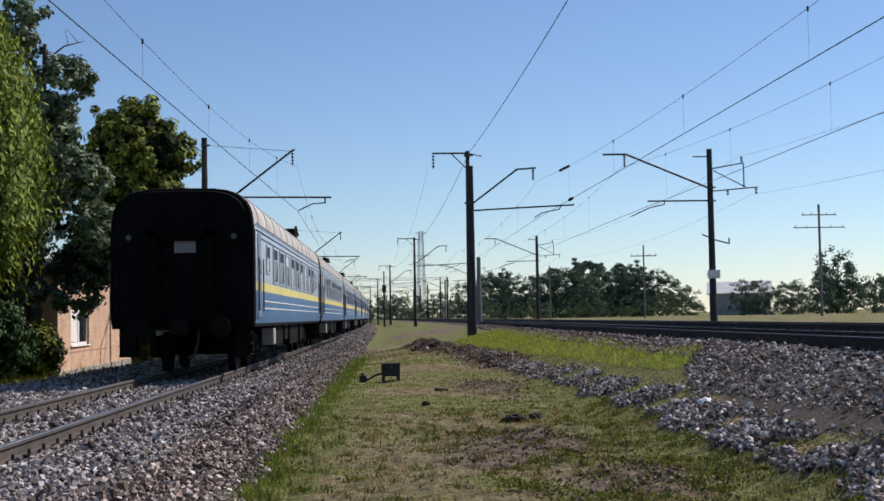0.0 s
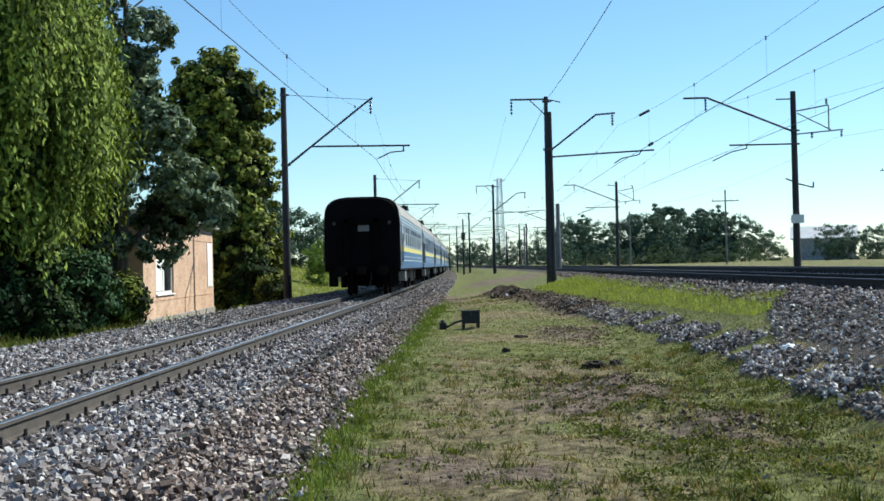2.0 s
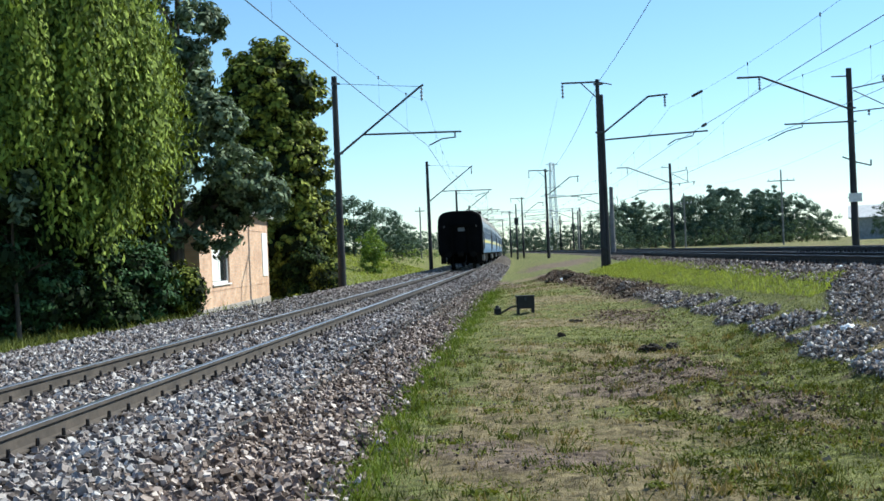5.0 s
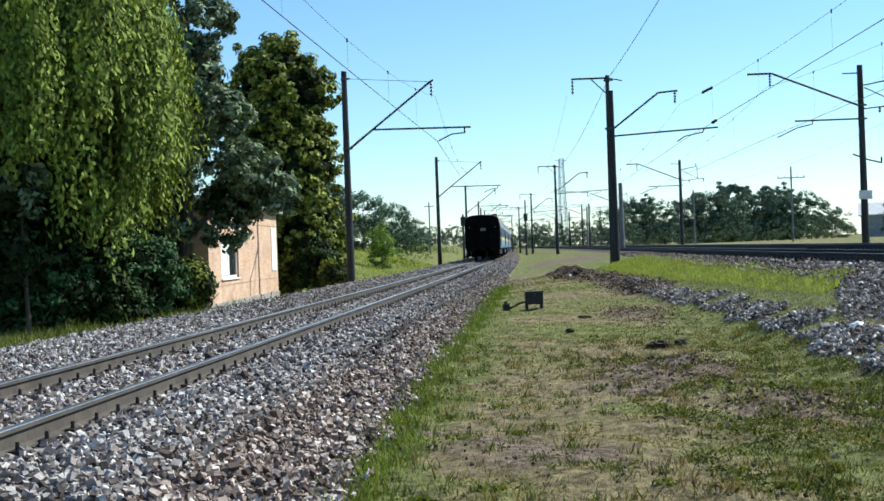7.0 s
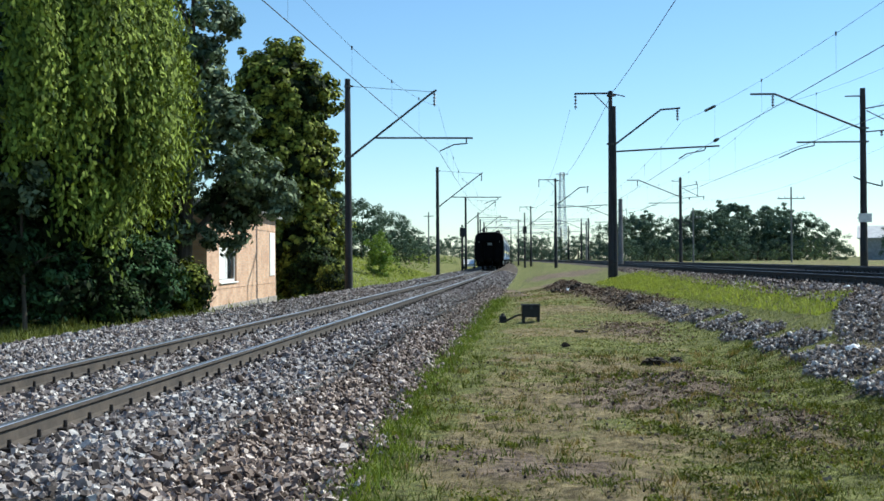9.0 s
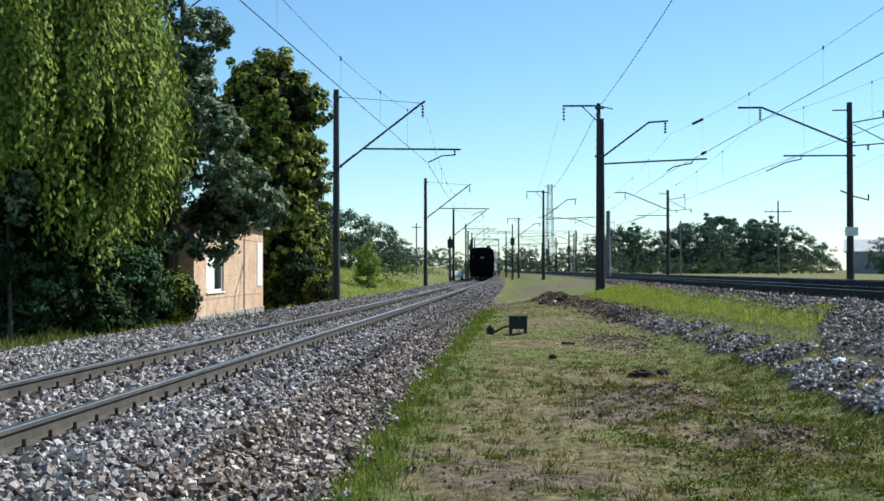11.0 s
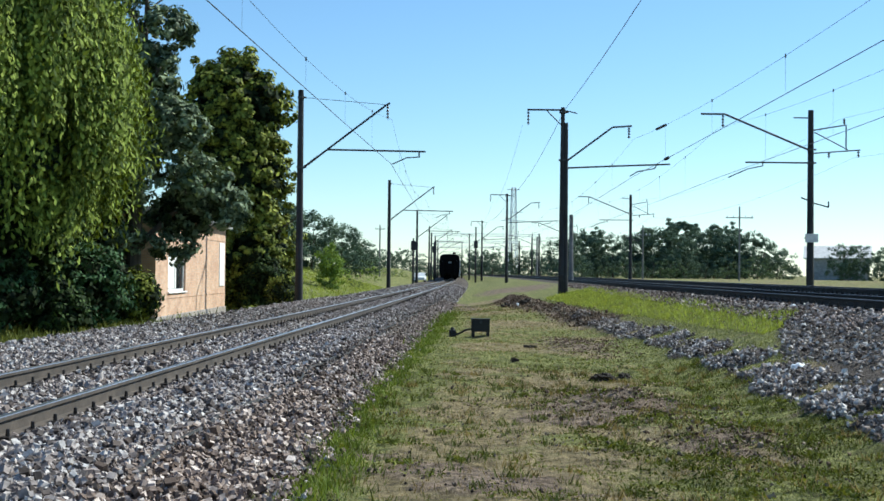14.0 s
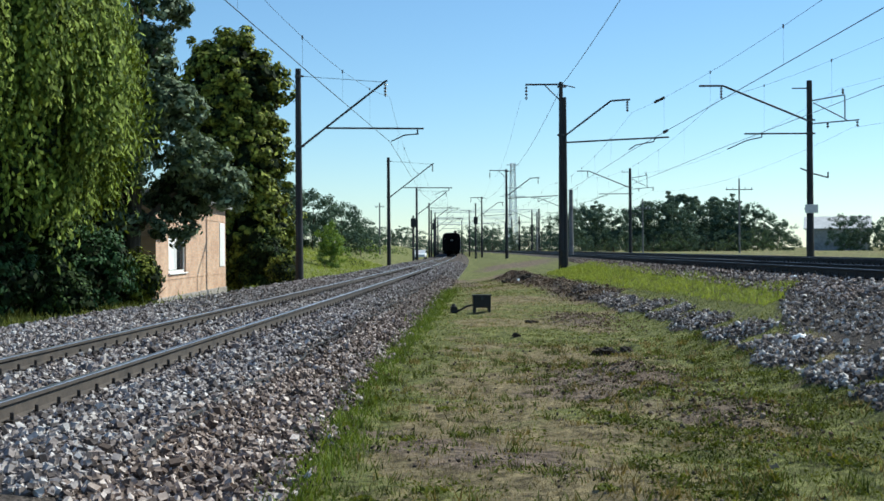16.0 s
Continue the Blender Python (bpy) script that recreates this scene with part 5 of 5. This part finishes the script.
def sow():
    rng = np.random.default_rng(17)
    n = 260000
    ys = 6.5 + 58 * rng.random(n) ** 2.0
    xs = rng.uniform(-3, 11, n) + (ys - 6) * 0.03
    z, bed, green, soil = land(xs, ys)
    patch = wobble(xs, ys, 2.6, 4) * 0.5 + 0.5
    alive = (bed < 0.4 + 0.3 * (xs > 4)) & (xs - near_x(ys) > np.interp(ys, [9, 12, 16], [3.3, 3.15, 3.0])) & (rng.random(n) > 0.75 * soil)
    fresh = alive & (rng.random(n) < np.clip(green * 0.8 + 0.45 * (patch - 0.5), 0.04, 1))
    dry = alive & ~fresh & (rng.random(n) < 0.62)
    blades("green_grass", xs[fresh], ys[fresh], 0.028, M_GRASS, "short green grass in uneven patches", 1)
    blades("dry_grass", xs[dry], ys[dry], 0.022, M_DRY, "short sun-dried straw-coloured grass", 2)
    # taller fringe along the foot of the ballast
    ys = 6.5 + 45 * rng.random(13000) ** 1.6
    xs = near_x(ys) + np.interp(ys, [9, 12, 16], [3.5, 3.34, 3.2]) + rng.normal(0, 0.14, len(ys)) + 0.1 * np.sin(ys * 1.9)
    blades("ballast_fringe_grass", xs, ys, 0.055, M_FRINGE, "taller bright grass fringing the ballast foot", 3)
    # uneven tufts standing above the short turf
    cy = 8.2 + 15 * rng.random(620) ** 1.3
    cx = np.where(rng.random(620) < 0.65, rng.uniform(2.0, 4.9, 620), rng.uniform(-0.7, 2.4, 620))
    xs, ys = np.repeat(cx, 26) + 0.055 * rng.normal(size=620 * 26), np.repeat(cy, 26) + 0.07 * rng.normal(size=620 * 26)
    ok = (land(xs, ys)[1] < 0.4) & (xs - near_x(ys) > 3.0)
    pale = np.repeat(rng.random(620) < 0.35, 26)
    blades("dark_grass_tufts", xs[ok & ~pale], ys[ok & ~pale], 0.05, M_TUFT, "dark green tufts standing above short turf", 8)
    blades("straw_grass_tufts", xs[ok & pale], ys[ok & pale], 0.05, M_DRY, "straw-yellow tufts standing above short turf", 9)
    # small flat leaves of clover and plantain between the blades
    ys = 7.5 + 22 * rng.random(26000) ** 1.5
    xs = rng.uniform(-1.4, 5.0, len(ys)) + (ys - 7) * 0.03
    z, bed, green, soil = land(xs, ys)
    spot = wobble(xs, ys, 3.3, 12) + 0.6 * wobble(xs, ys, 1.1, 3) + 0.5 * smooth_step(xs, 1.5, 4)
    ok = (bed < 0.3) & (xs - near_x(ys) > 2.9) & (spot > 0.25)
    low = leaves("ground_leaves", np.stack([xs, ys, z + rng.uniform(0.004, 0.03, len(ys))], -1)[ok], 0.042, 0.018, M_WEED, 0.0, rng, np.tile([0.0, 0.0, 0.4], (int(ok.sum()), 1)))
    tagged(low, "low clover and plantain leaves in patches", "weeds", kind="stuff")
    # darker weeds round the mound and beside the old bed
    ys = 8.0 + 11 * rng.random(20000) ** 1.2
    xs = rng.uniform(1.6, 4.9, len(ys))
    z, bed, green, soil = land(xs, ys)
    ok = (bed < 0.3) & (soil < 0.45 + 0.3 * rng.random(len(xs))) & (wobble(xs, ys, 4.2, 2) + wobble(xs, ys, 1.7, 6) > 0.1 * rng.normal(size=len(xs)))
    low = leaves("dark_ground_leaves", np.stack([xs, ys, z + rng.uniform(0.004, 0.04, len(ys))], -1)[ok], 0.042, 0.016, M_WEED_DARK, 0.0, rng, np.tile([0.0, 0.0, 0.25], (int(ok.sum()), 1)))
    tagged(low, "dark green creeping weeds round a bare mound", "weeds", kind="stuff")
    # bright strip below the bank
    ys = 23 + 42 * rng.random(46000) ** 1.3
    xs = rng.uniform(6.15, 10.5, len(ys))
    ok = (xs < far_x(ys) - 1.75 + 0.2 * np.sin(ys * 1.3)) & (land(xs, ys)[1] < 0.6)
    blades("strip_grass", xs[ok], ys[ok], 0.05, M_STRIP, "grass strip below a track bank, sunlight in its bright colour", 6)
    # rough grass on the left bank
    ys = 66 + 70 * rng.random(16000) ** 1.2
    xs = near_x(ys) - rng.uniform(4.6, 14.0, len(ys))
    blades("bank_grass", xs, ys, 0.10, M_STRIP, "rough grass on a rising bank", 7)
    # left verge
    ys = 14 + 40 * rng.random(30000)
    xs = near_x(ys) - rng.uniform(4.8, 9.5, len(ys))
    blades("verge_grass", xs, ys, 0.12, M_GRASS, "lush green grass on the verge beside the trees", 5)


sow()


def weed(x, y, r, seed, material=None, label="low broad-leaved green weed in the grass"):
    """A flat rosette of bent leaves."""
    rng = np.random.default_rng(seed)
    t = thing("weed", label, "weed", (x, y, height(x, y)), 0, "weeds in the grass")
    n = 45
    a, d = rng.uniform(0, 2 * np.pi, n), r * np.sqrt(rng.random(n))
    at = np.stack([np.cos(a) * d, np.sin(a) * d, 0.01 + 0.045 * rng.random(n) * (1.2 - d / r)], -1)
    ob = leaves("foliage", at, 0.055, 0.025, material or M_WEED, 0.0, rng)
    ob.parent = t
    return t


rng_w = random.Random(31)
for k in range(70):
    y = 8.5 + 14 * rng_w.random() ** 1.4
    x = (rng_w.uniform(2.0, 4.7) if k % 3 else rng_w.uniform(-0.8, 2.5)) if k < 60 else float(near_x(y)) + rng_w.uniform(2.9, 3.5)
    weed(x, y, rng_w.uniform(0.06, 0.17), 400 + k)

# ---------------------------------------------------------------- small things beside the line


def cable_box(x, y):
    z = height(x, y)
    b = thing("trackside_cable_box", "black iron cable box on short legs in the grass", "cable box", (x, y, z), 4)
    part("body", box(B(), (-0.24, -0.15, 0.12), (0.24, 0.15, 0.44), 0.02), M_IRON_BLACK, b)
    part("lid", box(B(), (-0.26, -0.17, 0.442), (0.26, 0.17, 0.475), 0.012), M_IRON_BLACK, b)
    part("hasp", box(B(), (-0.03, -0.185, 0.34), (0.03, -0.152, 0.46), 0.006), M_STEEL, b)
    for sx in (-0.2, 0.2):
        for sy in (-0.11, 0.11):
            part("leg", box(B(), (sx - 0.03, sy - 0.03, -0.1), (sx + 0.03, sy + 0.03, 0.12)), M_IRON_BLACK, b)
    part("cable", path_tube(B(), [(-0.22, 0, 0.2), (-0.4, 0.02, 0.16), (-0.6, 0.05, 0.05), (-0.9, 0.1, -0.05)], 0.03, 6), M_IRON_BLACK, b, "black cable leading to the track")
    s = thing("track_joint_box", "small dark iron joint box at the ballast foot", "cable box", (x - 0.75, y + 0.3, height(x - 0.75, y + 0.3)), 10)
    part("body", box(B(), (-0.09, -0.08, -0.05), (0.09, 0.08, 0.2), 0.02), M_IRON_BLACK, s)
    part("cap", tube(B(), (0, 0, 0.2), (0, 0, 0.27), 0.07, 0.04, 10), M_IRON_BLACK, s)


M_IRON_BLACK = two_tone("black_painted_iron", (0.004, 0.004, 0.004), (0.012, 0.011, 0.01), 9, 0.6)
cable_box(1.52, 34.6)


def litter(x, y, r, seed):
    bm = B()
    bmesh.ops.create_icosphere(bm, subdivisions=3, radius=r)
    for v in bm.verts:
        n = noise.noise(v.co * (3.0 / r) * 0.4 + Vector((seed, 0, 0)))
        v.co *= 1 + 0.5 * n
        v.co.z *= 0.6
        v.co.x *= 1.3
    ob = link("plastic_bag", bm, M_BAG)
    ob.matrix_basis = pose(x, y, height(x, y) + r * 0.42, 0, 0, 30 * seed)
    tagged(ob, "crumpled white plastic bag lying on gravel", "litter", "litter beside the line")


M_BAG = two_tone("white_plastic_film", (0.72, 0.74, 0.76), (0.85, 0.86, 0.87), 8, 0.4)
litter(5.25, 17.8, 0.085, 1), litter(4.08, 54.8, 0.13, 2), litter(7.7, 26.5, 0.07, 3)


def turf_lump(x, y, w, h, seed):
    """A torn lump of dark earth and roots."""
    bm = B()
    bmesh.ops.create_icosphere(bm, subdivisions=4, radius=1.0)
    for v in bm.verts:
        n = noise.fractal(v.co * 1.7 + Vector((seed * 7.1, 0, 0)), 0.7, 2.1, 5)
        v.co *= 0.85 + 0.55 * n
        v.co.x, v.co.y, v.co.z = v.co.x * w, v.co.y * w * 0.6, v.co.z * h
    ob = link("earth_lump", bm, M_EARTH)
    ob.matrix_basis = pose(x, y, height(x, y) + h * 0.2, 0, 0, 40 * seed)
    tagged(ob, "torn lump of dark earth on the grass", "earth lump", "earth lumps beside the line")


M_EARTH = two_tone("dark_moist_earth", (0.008, 0.006, 0.004), (0.045, 0.032, 0.022), 7, 0.95, bump=0.9, distance=0.03)
turf_lump(2.93, 20.8, 0.26, 0.12, 1), turf_lump(3.4, 21.6, 0.2, 0.08, 2), turf_lump(2.45, 29.5, 0.22, 0.07, 3), turf_lump(1.75, 24.6, 0.09, 0.06, 4)
turf_lump(4.4, 53.5, 0.45, 0.2, 5), turf_lump(5.2, 49.0, 0.4, 0.2, 6), turf_lump(3.6, 56.5, 0.4, 0.2, 7)


def signal_post(x, y, h, head_z, label, mirrored=1):
    s = thing("railway_signal", label, "railway signal", (x, y, height(x, y)), 0, "signals beside the line")
    part("post", tube(B(), (0, 0, -0.3), (0, 0, h), 0.13, 0.11, 12), M_MAST, s)
    part("painted_foot", tube(B(), (0, 0, -0.3), (0, 0, 3.2), 0.14, 0.135, 12), M_SIGNAL, s)
    hd = box(B(), (-0.34, -0.32, head_z - 0.65), (0.34, -0.14, head_z + 0.65), 0.16)
    head = part("signal_head", hd, M_SIGNAL, s, "black oval backboard with hooded lamps")
    for k in (-0.42, 0, 0.42):
        part("lamp_hood", tube(B(), (0, -0.33, head_z + k), (0, -0.6, head_z + k), 0.13, 0.14, 12), M_SIGNAL, head)
    ld = B()
    for sx in (-0.18, 0.18):
        tube(ld, (sx, 0.2, 0), (sx, 0.2, head_z + 0.6), 0.02, None, 5)
    for k in range(int((head_z + 0.4) / 0.4)):
        tube(ld, (-0.18, 0.2, 0.3 + 0.4 * k), (0.18, 0.2, 0.3 + 0.4 * k), 0.014, None, 5)
    part("ladder", ld, M_STEEL, s)


signal_post(8.5, 214, 9.3, 6.4, "black railway signal head on a tall post seen from behind")
signal_post(-1.6, 172, 6.2, 5.2, "dark railway signal on a post beside the track")
signal_post(float(near_x(232)) - 3.2, 231, 7.0, 5.6, "far dark railway signal beside the track")


def utility_pole(x, y, h, arms, label, r=0.1):
    u = thing("utility_pole", label, "pole", (x, y, height(x, y)), 0, "poles in the field")
    part("post", tube(B(), (0, 0, -0.4), (0, 0, h), r, r * 0.75, 12), M_MAST_GREY, u)
    for z, w in arms:
        part("crossarm", box(B(), (-w, -0.045, z - 0.045), (w, 0.045, z + 0.045), 0.01), M_MAST_GREY, u)
        for sx in (-w * 0.92, -w * 0.45, w * 0.45, w * 0.92):
            part("insulator", tube(B(), (sx, 0, z + 0.06), (sx, 0, z + 0.24), 0.05, 0.035, 8), M_PLATE, u, "small white pin insulator")


M_MAST_GREY = two_tone("grey_wooden_pole", (0.10, 0.10, 0.10), (0.2, 0.2, 0.195), 3, 0.9)
M_ROOF_PALE = two_tone("pale_sheet_roofing", (0.42, 0.42, 0.43), (0.58, 0.58, 0.58), 2.0, 0.8)
utility_pole(46.0, 117, 10.6, [(9.6, 1.7), (8.4, 2.5)], "tall wooden utility pole with two crossarms in the field", 0.14)
utility_pole(31.2, 126, 7.4, [(6.3, 1.35)], "thin utility pole with a crossarm in the field")
utility_pole(25.7, 150, 6.4, [(5.2, 0.9)], "thin grey utility pole beyond the tracks")
utility_pole(11.25, 98, 5.2, [], "short pale utility pole behind a mast", 0.2)
utility_pole(22.0, 250, 7.9, [(7.3, 0.8)], "distant utility pole above the trees", 0.2)
utility_pole(-6.6, 185, 7.5, [(6.9, 0.7)], "distant thin pole beyond the bank", 0.12)


def pylon(x, y, h):
    p = thing("lattice_pylon", "distant lattice transmission tower with haze in its pale colour", "pylon", (x, y, height(x, y)), 12)
    bm, rows = B(), 12
    half = lambda t: 1.9 * (1 - t) + 0.9 * t
    c = lambda k, t: Vector((half(t) * (1 if k in (0, 1) else -1), half(t) * (1 if k in (0, 3) else -1), h * t))
    for i in range(rows):
        t0, t1 = i / rows, (i + 1) / rows
        for k in range(4):
            tube(bm, c(k, t0), c(k, t1), 0.16, None, 4)
            tube(bm, c(k, t0), c((k + 1) % 4, t1), 0.09, None, 4)
            tube(bm, c((k + 1) % 4, t0), c(k, t1), 0.09, None, 4)
            tube(bm, c(k, t1), c((k + 1) % 4, t1), 0.09, None, 4)
    part("lattice", bm, M_HAZED_STEEL, p)
    for z, w in ((h * 0.62, 6.0), (h * 0.72, 4.5), (h * 0.98, 3.0)):
        part("crossarm", box(B(), (-w, -0.3, z - 0.15), (w, 0.3, z + 0.15)), M_HAZED_STEEL, p)


# Pale bluish steel: distance haze is put into the colour
M_HAZED_STEEL = two_tone("hazed_galvanised_lattice", (0.58, 0.62, 0.66), (0.70, 0.73, 0.77), 2, 0.6)
pylon(41.5, 600, 41)


def portal(y):
    """A light rigid cross beam over all tracks on two legs."""
    x0, x1 = float(near_x(y)) - 4.4, float(far_x(y)) + 9.6
    p = thing("overhead_portal", "distant grey steel portal spanning the tracks", "portal", (0, y, 0), 0, "portals over the tracks")
    for x in (x0, x1):
        part("leg", tube(B(), (x, 0, -0.5), (x, 0, 9.4), 0.2, 0.15, 10), M_MAST, p)
    n = 14
    for z in (9.3, 8.8):
        part("beam_chord", tube(B(), (x0, 0, z), (x1, 0, z), 0.05, None, 4), M_HAZED_STEEL, p, "pale chord of the cross beam")
    zig = [(x0 + (x1 - x0) * k / n, 0, 8.82 if k % 2 else 9.28) for k in range(n + 1)]
    part("beam_lacing", path_tube(B(), zig, 0.035, 4), M_HAZED_STEEL, p, "zigzag lacing of the cross beam")


for y in (262, 322, 385):
    portal(y)


def car(x, y, turn):
    c = thing("parked_car", "small white car parked beside the line", "car", (x, y, height(x, y)), turn)
    bm = B()
    prof = [(-2.0, 0.35), (-2.05, 0.75), (-1.2, 0.88), (-0.65, 1.4), (0.9, 1.42), (1.55, 0.98), (2.0, 0.92), (2.05, 0.35)]
    l, r = [bm.verts.new((px, -0.8, pz)) for px, pz in prof], [bm.verts.new((px, 0.8, pz)) for px, pz in prof]
    for i in range(len(prof)):
        j = (i + 1) % len(prof)
        bm.faces.new((l[i], l[j], r[j], r[i]))
    bm.faces.new(l[::-1]), bm.faces.new(r)
    bmesh.ops.recalc_face_normals(bm, faces=bm.faces)
    part("body", bm, M_CAR, c)
    for s in (-0.806, 0.806):
        part("side_glass", box(B(), (-0.6, s - 0.004, 0.95), (1.0, s + 0.004, 1.32)), M_GLASS, c)
    for wx in (-1.3, 1.3):
        for s in (-0.75, 0.75):
            part("wheel", tube(B(), (wx, s - 0.1, 0.3), (wx, s + 0.1, 0.3), 0.3, None, 16), M_RUBBER, c)


car(-0.75, 190, 86)


def far_building():
    h = thing("farm_building", "pale grey gabled building behind trees", "building", (63.0, 192, height(63, 192) + 0.7), 72)
    bm = B()
    a = [(-4, -4, -1.2), (4, -4, -1.2), (4, -4, 2.6), (0, -4, 4.3), (-4, -4, 2.6)]
    f = [bm.verts.new(p) for p in a]
    g = [bm.verts.new((x, 5, z)) for x, y, z in a]
    bm.faces.new(f), bm.faces.new(g[::-1])
    for i in (0, 1, 4):
        j = (i + 1) % 5
        bm.faces.new((f[j], f[i], g[i], g[j]))
    bmesh.ops.recalc_face_normals(bm, faces=bm.faces)
    part("wall", bm, M_ROOFING, h, "pale grey rendered wall")
    for s in (-1, 1):
        rb = B()
        q = [(0, -4.4, 4.36), (s * 4.5, -4.4, 2.5), (s * 4.5, 5.4, 2.5), (0, 5.4, 4.36)]
        top = [rb.verts.new((x, y, z + 0.12)) for x, y, z in q]
        low = [rb.verts.new(p) for p in q]
        rb.faces.new(top), rb.faces.new(low[::-1])
        for i in range(4):
            rb.faces.new((top[i], low[i], low[(i + 1) % 4], top[(i + 1) % 4]))
        bmesh.ops.recalc_face_normals(rb, faces=rb.faces)
        part("roof", rb, M_ROOF_PALE, h, "pale grey sheet roof")
    part("opening", box(B(), (1.2, -4.02, 0.3), (2.6, -3.9, 1.6)), M_SIGNAL, h, "dark window opening")


far_building()

motions()
